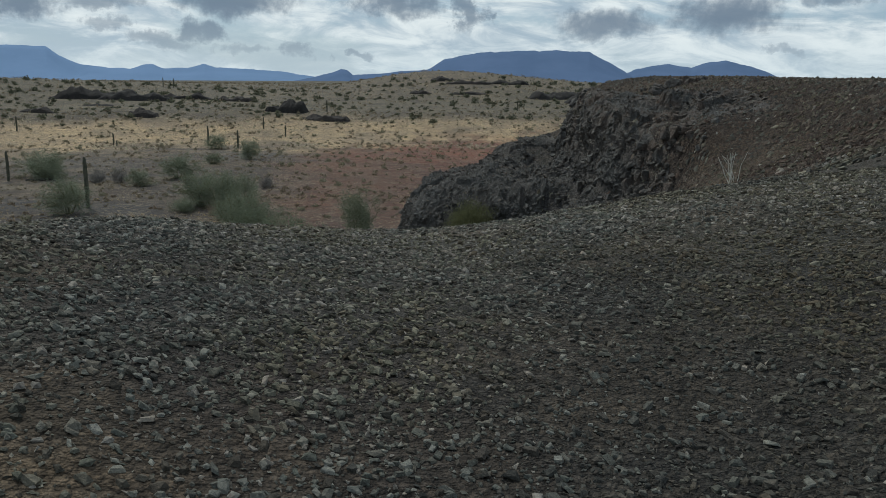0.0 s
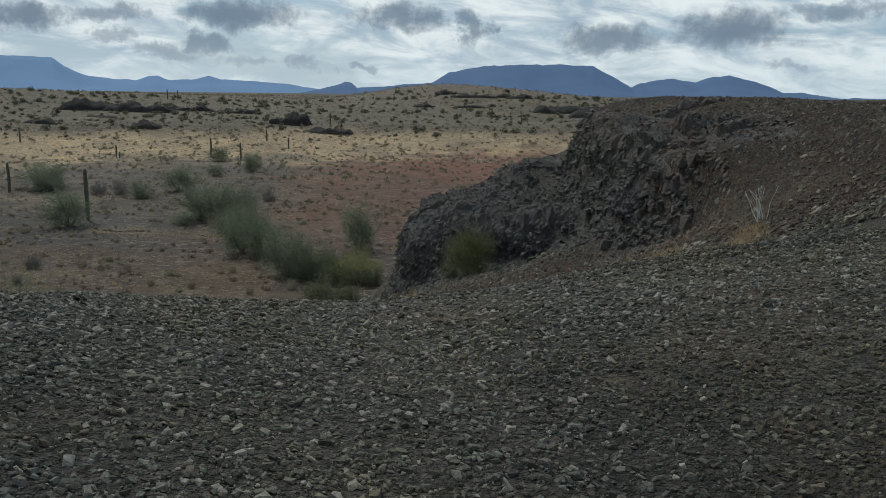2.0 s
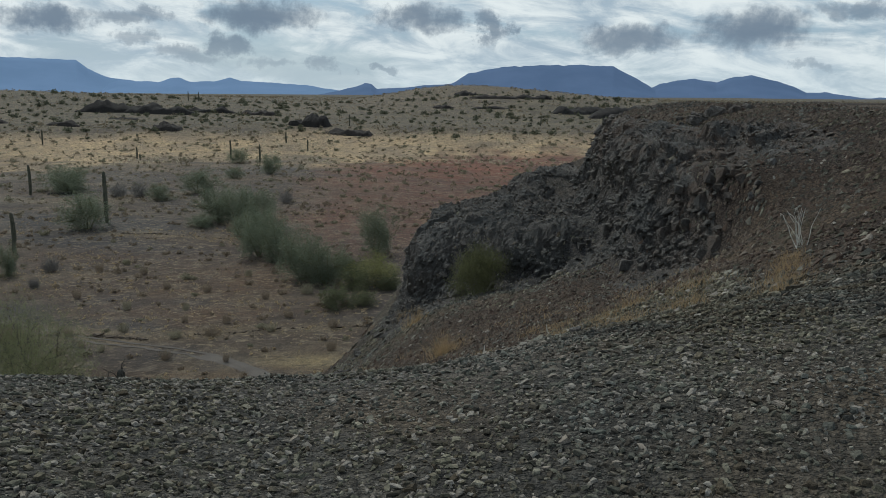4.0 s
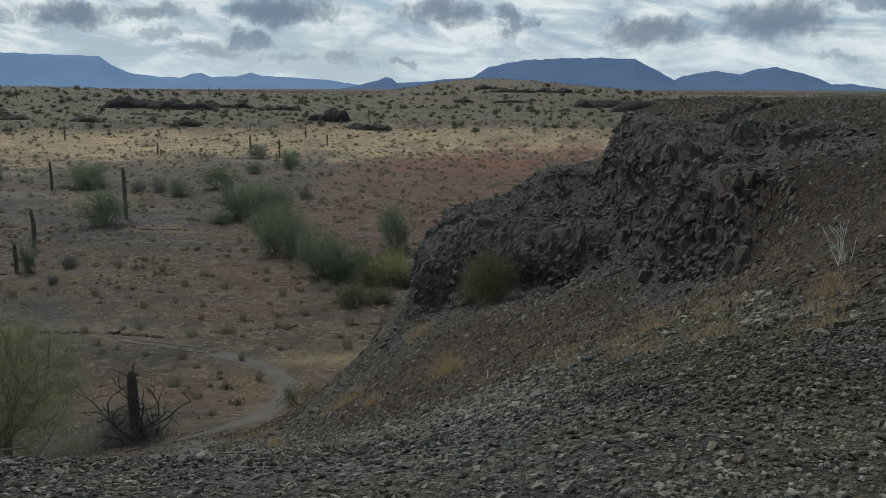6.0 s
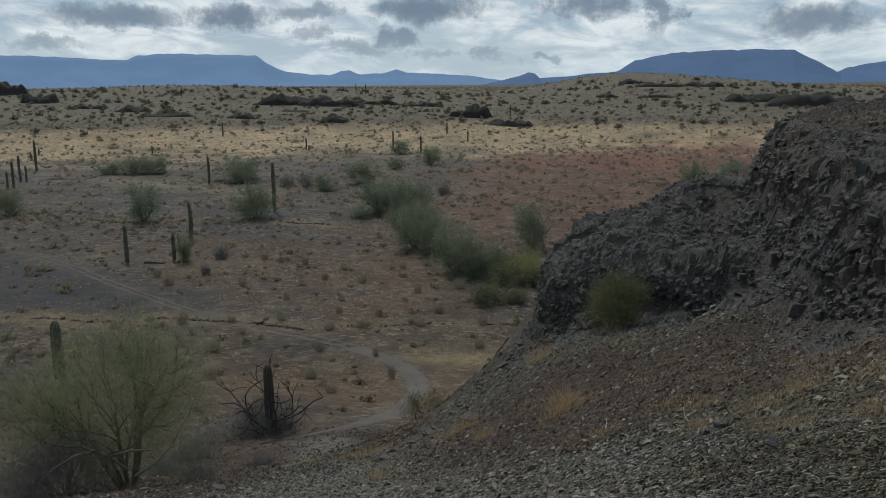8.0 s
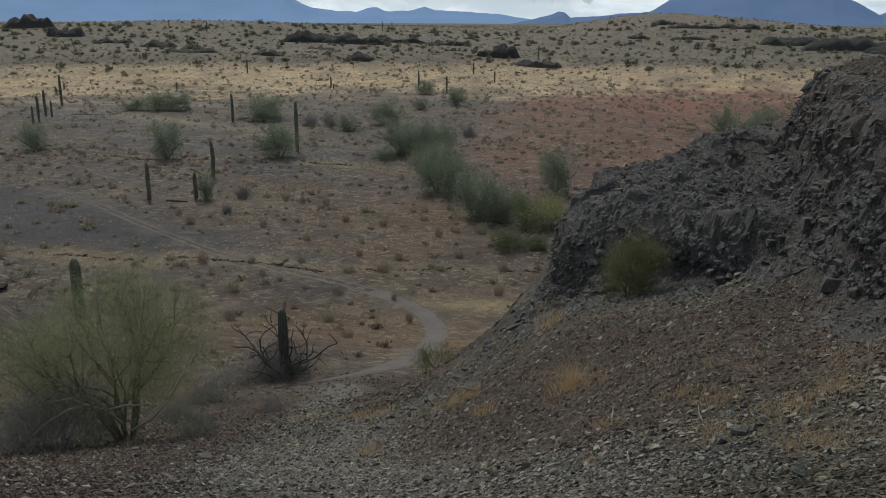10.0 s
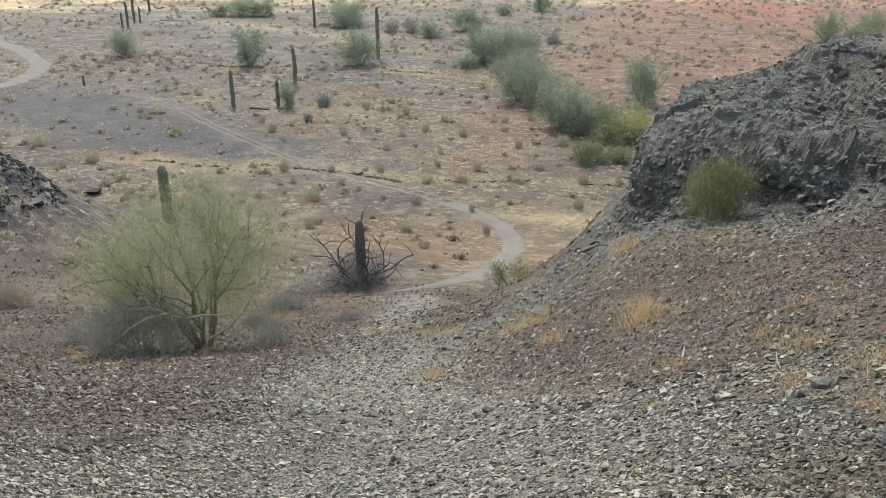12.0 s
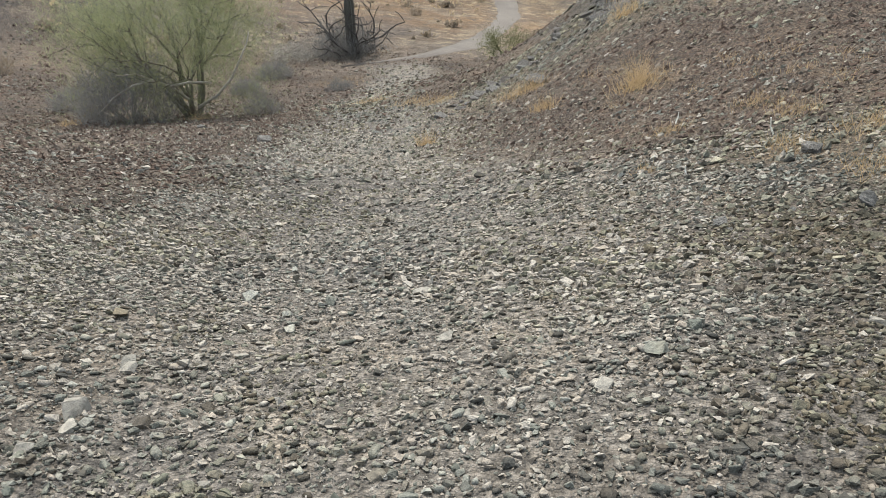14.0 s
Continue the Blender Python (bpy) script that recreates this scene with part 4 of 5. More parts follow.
def build_outcrops():
    rng = np.random.default_rng(31)
    up = ledge_spots(rng, 85, 5.4, 17.4, 4.0, 20.3, 0.28, 0.095, 1.5) + ledge_spots(rng, 120, 4.1, 20.0, 4.4, 29.5, 0.35, 0.10, 1.25)
    up += ledge_spots(rng, 36, 4.4, 27.4, 5.0, 28.6, 0.3, 0.13, 1.1) + ledge_spots(rng, 35, 5.6, 17.2, 6.2, 24, 0.6, 0.08, 1.2) + ledge_spots(rng, 44, 6.15, 23.6, 7.35, 23.3, 0.14, 0.125, 1.0)
    outcrop("rock_outcrop", "dark jagged lava outcrop on the hill's edge", up, 32, 6)
    low = ledge_spots(rng, 120, -1.3, 25.6, -1.2, 33.0, 0.3, 0.11, 1.2) + ledge_spots(rng, 70, 3.0, 23.0, -0.9, 25.5, 0.35, 0.09, 0.9)
    low += ledge_spots(rng, 50, -0.8, 29.5, 3.0, 29.5, 0.9, 0.10, 0.8) + ledge_spots(rng, 55, -2.2, 24.5, -3.6, 19.5, 0.25, 0.09, 0.7)
    outcrop("rock_bench", "broken grey lava bench below the cliff", low, 33, 0)
    outcrop("rocky_hillock", "dark rocky hillock beside the gully", ledge_spots(rng, 110, -49, 41, -40, 40.8, 1.2, 0.13, 0.9), 34, 0)
    for name, n, s, wide, tall in (("outcrop_rubble", 40000, 0.022, 0.0, 0.45), ("outcrop_slabs", 7000, 0.045, 0.0, 0.35)):
        x, y = rng.uniform(-2.6, 7.8, n), rng.uniform(16, 34.5, n)
        k = rng.uniform(0, 1, n) < step(rockiness(x, y), 0.1, 0.6)
        strewn(name, rng, x[k], y[k], s * np.exp(rng.normal(0, 0.4, k.sum())), ROCK if s > 0.03 else ROCK_CHIPS, "dark platy lava rubble over the outcrop", COARSE, tall, 0.25, "rubble", 0.7, True)
    x, y = rng.uniform(-2.8, 6.5, 120000), rng.uniform(16, 34.5, 120000)
    k = rng.uniform(0, 1, len(x)) < step(rockiness(x, y), 0.2, 0.6) * step(steepness(x, y), 0.8, 3.0)
    strewn("cliff_blocks", rng, x[k], y[k], 0.036 * np.exp(np.clip(rng.normal(0, 0.5, k.sum()), -1, 0.7)), ROCK, "dark broken lava blocks on the cliff face", STONES, 0.2, 0.4, "rocks", 0.8, True)


def hillock_rubble():
    rng = np.random.default_rng(36)
    x, y = rng.uniform(-50, -32, 5000), rng.uniform(35, 50, 5000)
    k = rng.uniform(0, 1, len(x)) < step(rockiness(x, y), 0.0, 0.5)
    strewn("hillock_rubble", rng, x[k], y[k], 0.10 * np.exp(rng.normal(0, 0.4, k.sum())), BASALT, "dark lava rubble on the hillock", CHIPS, 0.5, 0.1, "rubble", 1.0, True)


def basalt_mound(x, y, wide, deep, tall, seed, turn=0.0):
    """A long low heap of black lava: steep ragged sides and an uneven, broken top."""
    nx, ny, off = 64, 22, seed * 3.7
    gx, gy = np.meshgrid(np.linspace(-1, 1, nx), np.linspace(-1, 1, ny))
    u, v = gx * wide / 2, gy * deep / 2
    edge = np.hypot(gx, gy) + 0.30 * lumps(u + off, v, wide * 0.22, 90, 3)
    body = np.clip(1 - edge ** 2, 0, 1) ** 0.45
    body = body * np.clip((1 - np.maximum(np.abs(gx), np.abs(gy))) * 5, 0, 1)
    crest = 0.48 + 0.10 * lumps(u + off, v * 0.4, wide * 0.07, 93, 2) + 0.50 * lumps(u + off, v * 0.4, wide * 0.26, 91, 3) + 0.22 * lumps(u + off, v, tall * 0.6, 92, 3)
    z = 0.85 * tall * body * np.clip(crest, 0.05, 1.1) - 0.35 - 0.5 * (body <= 0)
    i = np.arange(nx * (ny - 1)).reshape(ny - 1, nx)[:, :-1].ravel()
    ob = mesh_object("basalt_mound", np.stack([u.ravel(), v.ravel(), z.ravel()], 1), np.stack([i, i + 1, i + nx + 1, i + nx], 1), BASALT)
    ob.matrix_basis = spot(x, y, turn=turn)
    return tagged(ob, "low black basalt mound on the desert plain", "rock mound", "basalt mounds")


# ---------------------------------------------------------------- plants
def grown(rng, verts, faces, tips, start, way, length, radius, depth, spread, up, forks=(2, 3), wiggle=0.16):
    """A limb of a few bent pieces that forks into thinner ones; its ends go to tips."""
    p, d = np.array(start, float), np.array(way, float)
    pieces = 3
    for k in range(pieces):
        d = d + rng.normal(0, wiggle, 3) + np.array((0, 0, up * 0.12))
        d /= np.linalg.norm(d)
        q = p + d * length / pieces
        r = radius * (1 - 0.4 * (k + 1) / pieces)
        tube(verts, faces, tuple(p), tuple(q), radius * (1 - 0.4 * k / pieces), r, 6 if depth > 2 else 4)
        p = q
        if depth <= 2:
            tips.append(tuple(p))
    if depth > 0:
        for _ in range(rng.integers(forks[0], forks[1] + 1)):
            w = d + rng.normal(0, spread, 3)
            w /= np.linalg.norm(w)
            grown(rng, verts, faces, tips, p, w, length * rng.uniform(0.6, 0.85), radius * 0.55, depth - 1, spread, up, forks, wiggle)


def tree(name, seed, tall, wide, leaf, bark, leaves, leaf_len, leaf_wide, stems=5, depth=3, fuzz=0.25, low=0.0, droop=0.6, dome=0.5, gaps=-0.25):
    """A desert tree at the origin: forked trunk and limbs, and a loose crown of fine leaves."""
    rng = np.random.default_rng(seed)
    top = new(name)
    verts, faces, tips = [], [], []
    for k in range(stems):
        a = 2 * math.pi * (k + rng.uniform(-0.3, 0.3)) / stems
        lean = rng.uniform(0.3, 1.0) * wide / tall
        way = np.array((math.cos(a) * lean, math.sin(a) * lean, 1.0))
        grown(rng, verts, faces, tips, (0.04 * math.cos(a) * tall * 0.3, 0.04 * math.sin(a) * tall * 0.3, -0.15), way / np.linalg.norm(way), tall * 0.36, tall * 0.017, depth, 0.42, 0.5)
    t = np.array(tips)
    size = np.array((wide / 2 / max(np.percentile(np.abs(t[:, :2]), 95), 0.1), 0, tall / max(t[:, 2].max(), 0.1)))
    size[1] = size[0]
    v = np.array(verts) * size
    mesh_object("trunk", v, faces, bark, top, smooth=True)
    t = t * size
    t = t[t[:, 2] > low * tall]
    n = int(leaves * dome)
    d = rng.normal(0, 1, (n, 3))
    d /= np.linalg.norm(d, axis=1)[:, None]
    d[:, 2] = np.abs(d[:, 2])
    k = lumps(d[:, 0] * 2.2 + seed, d[:, 1] * 2.2 + d[:, 2] * 1.7, 1.0, 96, 2)
    c = d * (rng.uniform(0.25, 1.0, n) ** 0.5 * (0.86 + 0.32 * k))[:, None] * (wide / 2, wide / 2, tall * 0.94)
    c[:, 2] += 0.06 * tall
    c = c[c[:, 2] > low * tall]
    c = np.concatenate([c[lumps(c[:, 0] * 5 / wide + 9, (c[:, 1] + c[:, 2]) * 5 / wide, 1.0, 97, 2) > gaps], t[rng.integers(0, len(t), leaves - n)]])
    lv, lf = blades(rng, c, fuzz, leaf_len, leaf_wide, droop)
    crown = quick_mesh("crown", lv, lf, leaf)
    crown.parent = top
    return top


def place_thing(ob, x, y, turn=0.0, sx=1.0, sz=1.0, z=None):
    ob.matrix_basis = pose(x, y, (ground_at(x, y) if z is None else z) - 0.03, 0, 0, turn) @ Matrix.Diagonal((sx, sx, sz, 1))
    return ob


def saguaro(tall, seed, arms=(), mat=None):
    """A ribbed column with a domed top; arms as (height part, bearing, length)."""
    mat = mat or SAGUARO
    top = new("saguaro")

    def column(name, line, radius):
        verts, faces, n = [], [], 20
        for j, (p, k) in enumerate(line):
            for i in range(n):
                a = 2 * math.pi * i / n
                r = radius * k * (1.0 if i % 2 else 0.84)
                verts.append((p[0] + r * math.cos(a), p[1] + r * math.sin(a), p[2]))
        for j in range(len(line) - 1):
            for i in range(n):
                faces.append((j * n + i, j * n + (i + 1) % n, (j + 1) * n + (i + 1) % n, (j + 1) * n + i))
        faces.append(tuple((len(line) - 1) * n + i for i in range(n)))
        mesh_object(name, verts, faces, mat, top)

    rng = np.random.default_rng(seed)
    r = 0.07 * tall ** 0.6 + 0.125
    bow = rng.normal(0, 0.012, 2) * tall
    line = []
    for t in (0, 0.1, 0.25, 0.45, 0.65, 0.8, 0.9, 0.95, 0.98, 0.995, 1.0):
        k = 0.8 + 0.25 * math.sin(math.pi * min(t * 0.9 + 0.1, 1)) if t <= 0.9 else 0.85 * math.sqrt(max(0.02, 1 - ((t - 0.9) / 0.1) ** 2))
        line.append(((bow[0] * math.sin(t * 3), bow[1] * math.sin(t * 3), tall * t - 0.1 * (t == 0)), k))
    column("body", line, r)
    for h, a, ln in arms:
        a = radians(a)
        line = []
        for t in (0, 0.2, 0.4, 0.6, 0.8, 0.95, 1.0):
            out = r * 0.6 + min(t / 0.4, 1) * ln * 0.35
            line.append(((math.cos(a) * out, math.sin(a) * out, tall * h + max(0, t - 0.25) * ln), 0.55 if t < 0.95 else 0.2))
        column("arm", line, r)
    return top


def burnt_shrub(x, y):
    rng = np.random.default_rng(51)
    top = new("burnt_shrub")
    verts, faces, tips = [], [], []
    for k in range(28):
        a = rng.uniform(0, 6.283)
        lean = rng.uniform(0.15, 0.65) if k < 10 else rng.uniform(0.8, 4.0)
        w = np.array((math.cos(a) * lean, math.sin(a) * lean, 1.0))
        grown(rng, verts, faces, tips, (0.15 * math.cos(a), 0.15 * math.sin(a), 0), w / np.linalg.norm(w), rng.uniform(1.7, 2.4) if lean < 0.8 else rng.uniform(1.2, 2.0), 0.09, 2, 0.7, 0.7 if lean < 0.8 else -0.25, (1, 3), 0.42)
    mesh_object("branchwork", verts, faces, BURNT, top)
    c = np.stack([rng.normal(-0.5, 0.95, 6000), rng.normal(0, 0.9, 6000), np.abs(rng.normal(0, 0.75, 6000))], 1)
    lv, lf = blades(rng, c, 0.1, 0.45, 0.009, 0.8)
    quick_mesh("brush", lv, lf, GREY_TWIG).parent = top
    place_thing(top, x, y, 20)
    return tagged(top, "burnt black leafless shrub round a charred cactus", "shrub")


def twiggy(name, seed, wide, tall, mat, label, x, y, n=1500, blade=0.3, w=0.005, up=0.7, vase=False):
    rng = np.random.default_rng(seed)
    d = rng.normal(0, 1, (n, 3))
    d /= np.linalg.norm(d, axis=1)[:, None]
    c = d * rng.uniform(0.2, 1, (n, 1)) ** 0.5 * (wide / 2, wide / 2, tall * 0.8)
    c[:, 2] = np.abs(c[:, 2])
    c *= 1 + 0.25 * lumps(c[:, 0] * 3 + seed, c[:, 1] * 3, 1.0, 95)[:, None]
    if vase:                                              # twigs that spread from one root, thin at the rim
        c[:, :2] *= 0.45 + 0.75 * c[:, 2:] / tall
        c *= rng.uniform(0.75, 1.15, (n, 1))
    top = new(name)
    lv, lf = blades(rng, c, 0.04, blade, w, up)
    quick_mesh("brush", lv, lf, mat).parent = top
    verts, faces, tips = [], [], []
    for k in range(9):
        a, lean = rng.uniform(0, 6.283), rng.uniform(0.2, 1.4) * wide / tall * 0.6
        wv = np.array((math.cos(a) * lean, math.sin(a) * lean, 1.0))
        grown(rng, verts, faces, tips, (0, 0, -0.03), wv / np.linalg.norm(wv), tall * 0.4, 0.009 * tall + 0.003, 1, 0.4, 0.4)
    mesh_object("stem", verts, faces, DEAD_BARK, top)
    place_thing(top, x, y, seed * 37 % 360)
    return tagged(top, label, "shrub")


def tuft(x, y, tall, wide, n, seed):
    """The blades of one clump of grass."""
    rng = np.random.default_rng(seed)
    a, b = x + rng.normal(0, wide / 3, n), y + rng.normal(0, wide / 3, n)
    c = np.stack([a, b, height(a, b) - 0.02], 1)
    return blades(rng, c, 0.01, tall * 0.7, 0.0016 + tall * 0.0022, 1.0)[0]


def scrub(name, label, seed, n, near, far, wide, mat, blades_each, half_view, grow=1.0, clear_road=True, patch=None, category="shrubs"):
    """Low plants over the valley floor, far too many to count."""
    rng = np.random.default_rng(seed)
    r = np.sqrt(rng.uniform(near ** 2, far ** 2, n))
    a = rng.uniform(-half_view, half_view * 0.85, n) - 0.10
    x, y = np.sin(a) * r, np.cos(a) * r
    keep = np.ones(n, bool)
    if clear_road:
        keep &= road_distance(x, y) > 2.6
    if patch is not None:
        keep &= patch(x, y) > rng.uniform(0, 1, n)
    keep &= height(x, y, False) < valley(x, y) + 9
    x, y = x[keep], y[keep]
    z = height(x, y)
    s = wide * np.exp(np.clip(rng.normal(0, 0.5, len(x)), -1.2, 0.75)) * (1 + grow * np.hypot(x, y) / 400)
    k = blades_each
    d = rng.normal(0, 1, (len(x), k, 3))
    d /= np.linalg.norm(d, axis=2)[:, :, None]
    c = d * rng.uniform(0.1, 1, (len(x), k, 1)) * (s[:, None] * 0.5)[:, :, None]
    c[:, :, 2] = np.abs(c[:, :, 2]) * 0.8
    c += np.stack([x, y, z], 1)[:, None]
    c = c.reshape(-1, 3)
    ss, wd = np.repeat(s, k)[:, None], min(0.5 / math.sqrt(k), 0.085)
    m = len(c)
    up = rng.normal(0, 1, (m, 3))
    up[:, 2] = np.abs(up[:, 2]) + 0.6
    up /= np.linalg.norm(up, axis=1)[:, None]
    side = np.cross(up, rng.normal(0, 1, (m, 3)))
    side /= np.linalg.norm(side, axis=1)[:, None]
    v = np.stack([c - side * ss * wd * 1.5, c + side * ss * wd * 1.5, c + up * ss * wd * 2.8], 1).reshape(-1, 3)
    return tagged(quick_mesh(name, v, np.arange(3 * m).reshape(-1, 3), mat), label, category, kind="stuff")


def plant_valley():
    kinds = [tree("palo_verde", 60 + k, 6.0, 8.0, FAR_LEAF, GREEN_BARK, 11000, 0.26, 0.056, 7, 2, 0.45, 0.0, 0.08, 0.7, -0.1) for k in range(3)]
    yellow = tree("palo_verde", 66, 6.0, 8.0, YELLOW_LEAF, GREEN_BARK, 7000, 0.32, 0.055, 6, 3, 0.5, 0.0, 0.08, 0.6, -0.1)
    tagged(yellow, "yellow-green palo verde tree beside the wash", "tree", "trees along the wash")
    place_thing(yellow, -11.8, 112.4, 10, 0.80, 0.80)
    spots = ((-105.3, 214.8, 7.1, 12.3), (-146.5, 227.6, 5.2, 10.2), (-140.0, 228.1, 5.7, 8.3), (-71.8, 155.2, 7.3, 8.8), (-93.2, 148.9, 7.6, 7.5), (-126.2, 151.3, 6.0, 6.5), (-68.8, 212.8, 6.4, 9.2),
             (-50.2, 166.6, 7.0, 8.2), (-45.2, 164.0, 7.8, 7.2), (-42.6, 171.4, 6.6, 7.1), (-33.0, 132.3, 8.0, 7.0), (-28.6, 128.3, 7.0, 6.6), (-22.6, 115.6, 7.1, 6.6), (-19.0, 113.2, 6.0, 5.4),
             (-14.1, 135.6, 8.2, 6.1), (-51.1, 159.4, 2.6, 5.7), (16.7, 217.6, 7.1, 6.0), (21.3, 202.8, 7.9, 8.6), (-84.8, 308.8, 5.6, 7.9), (-62.9, 266.9, 6.3, 7.5), (-73.6, 197.9, 4.3, 5.8),
             (-70.0, 249.6, 3.5, 5.3), (-65.0, 115.6, 4.6, 2.6), (-38.5, 148.5, 5.0, 6.0), (-101.5, 209.0, 4.6, 8.0), (-154.0, 226.0, 3.6, 7.0), (29.0, 236.0, 6.0, 8.0), (-35.5, 140.5, 4.2, 5.0))
    for k, (x, y, h, w) in enumerate(spots):
        ob = kinds[k] if k < 3 else copy_thing(kinds[k % 3], Matrix())
        place_thing(ob, x, y, 47 * k, w / 7.6, h / 5.8)
        tagged(ob, "grey-green palo verde tree in the dry wash" if h > 4 else "low grey-green desert shrub tree in the wash", "tree", "trees along the wash")
    dark = tree("creosote_bush", 68, 2.6, 4.6, DARK_LEAF, DARK_BARK, 3600, 0.24, 0.05, 7, 2, 0.3, 0.0, 0.15, 0.6)
    for k, (x, y, h, w) in enumerate(((-15.9, 117.7, 3.0, 4.5), (-13.7, 110.2, 2.8, 4.5), (-15.3, 100.7, 2.7, 4.6), (-12.2, 101.9, 2.0, 3.2), (-10.0, 110.2, 2.3, 3.0), (-19.5, 114.2, 2.0, 3.6), (-17.8, 121.0, 2.4, 4.0))):
        ob = dark if k == 0 else copy_thing(dark, Matrix())
        place_thing(ob, x, y, 61 * k, w / 4.6, h / 2.6)
        tagged(ob, "low dark green creosote bush in the wash", "bush", "dark bushes in the wash")
    for k, (x, y, h, w) in enumerate(((-86.0, 203.0, 4.4, 6.5), (-81.0, 203.5, 4.7, 6.5), (-42.6, 196.8, 3.7, 5.5), (-60.8, 119.3, 2.5, 3.8), (-57.5, 108.5, 1.8, 2.3))):
        twiggy("grey_shrub", 160 + k, w, h, GREY_TWIG, "leafless grey shrub on the valley floor", x, y, 900, 0.16 * w + 0.15, 0.003 * w + 0.008, 1.0, True)
    cacti = ((-73.8, 114, 5.8), (-66.7, 115.6, 4.4), (-65.3, 116, 2.6), (-73.8, 132.8, 6.7), (-71.5, 163, 10.4), (-110, 206, 7.6), (-110, 121.4, 1.9), (-46.2, 63, 6.2), (-158.3, 188.0, 4.7), (-159.6, 191.7, 7.1), (-167.7, 204.0, 7.5),
             (-166.1, 204.4, 4.6), (-183.1, 229.6, 9.8), (-128.8, 321, 4.8), (-125.7, 316.5, 2.4), (-93.9, 329, 7.6), (-78, 313, 7), (-82, 378, 5.4), (-69, 362, 5), (-178, 344, 6.3), (-183, 295, 3.3), (-300, 520, 7), (-335, 530, 6),
             (-205, 610, 7), (-198, 612, 7), (-60, 430, 6), (40, 440, 5))
    for k, (x, y, h) in enumerate(cacti):
        arms = (((0.35, 30 + k * 50, 0.35 * h),) if k in (1, 19) else ((0.4, 200, 0.3 * h), (0.5, 20, 0.3 * h)) if k in (12,) else ())
        ob = saguaro(h, k, arms)
        place_thing(ob, x, y, k * 33, 1.4 if k == 7 else 1.0)
        tagged(ob, "tall green ribbed saguaro on the plain" if h > 4 else "short young saguaro on the plain", "cactus", "saguaros on the plain")
    scrub("dry_shrubs", "low brown dry shrubs over the valley floor", 71, 5200, 48, 200, 0.62, SHRUB, 46, 0.75, 0.4, patch=lambda x, y: 0.25 + 0.75 * step(lumps(x, y, 16, 61), -0.1, 0.4))
    scrub("green_shrubs", "small olive creosote shrubs over the valley", 72, 900, 60, 420, 0.95, OLIVE_SHRUB, 80, 0.75, 0.6)
    scrub("straw_grass", "straw-coloured dry grass over the valley floor", 73, 16000, 45, 190, 0.34, STRAW, 9, 0.75, 0.5, patch=lambda x, y: np.maximum(step(lumps(x, y * 2.0, 20, 57), -0.1, 0.35), step(bank_distance(x, y), 6, 2)))
    scrub("distant_shrubs", "distant dry shrubs dotting the plain", 74, 5000, 180, 440, 0.75, FAR_SHRUB, 18, 0.8, 0.7)
    # grass of the sunlit strip, its brightness put into the pale colour
    scrub("distant_straw", "dry grass across the far plain, coloured as if sunlit", 75, 9000, 315, 415, 0.6, PALE_STRAW, 6, 0.8, 0.8, patch=lambda x, y: step(lumps(x, y * 2.0, 40, 58), -0.2, 0.3))
    scrub("far_bushes", "olive desert bushes on the far rise", 77, 1500, 390, 680, 1.25, FAR_BUSH, 40, 0.8, 0.9)
    scrub("far_scrub", "olive scrub on the far rise", 76, 8000, 400, 1000, 0.9, FAR_SHRUB, 9, 0.8, 0.7)
    for x, y, w, d, t, turn in ((-103, 208, 8, 3, 1.8, 8), (-160, 212, 12, 3, 1.2, 10), (-141, 212, 4, 2, 1.0, 0), (-437, 513, 40, 20, 16, 30), (-367, 463, 24, 14, 12, 20), (-314, 439, 24, 10, 5.5, 10), (-276, 425, 24, 12, 7, 10), (-235, 388, 36, 10, 4.5, 12),
                                (-191, 390, 18, 8, 4.5, 0), (-214, 498, 44, 16, 9, 12), (-184, 497, 48, 18, 10.5, 8), (-163, 524, 34, 14, 8, 5), (-130, 519, 25, 12, 7.5, -5), (-81, 428, 24, 14, 11, -12), (-58, 406, 28, 12, 8, -14), (-143, 394, 15, 10, 6, 0),
                                (-187, 446, 22, 10, 4, 0), (0, 652, 20, 14, 7.5, 0), (20, 632, 40, 14, 5.5, 4), (49, 640, 36, 14, 5.5, 4), (-15, 577, 18, 10, 6, 0), (18, 573, 30, 10, 3.2, 0), (80, 551, 50, 18, 10.5, 6), (101, 519, 58, 20, 12, 8), (130, 500, 60, 24, 12, 10)):
        basalt_mound(x, y, w, d, t, int(abs(x) * 7 + y), turn)


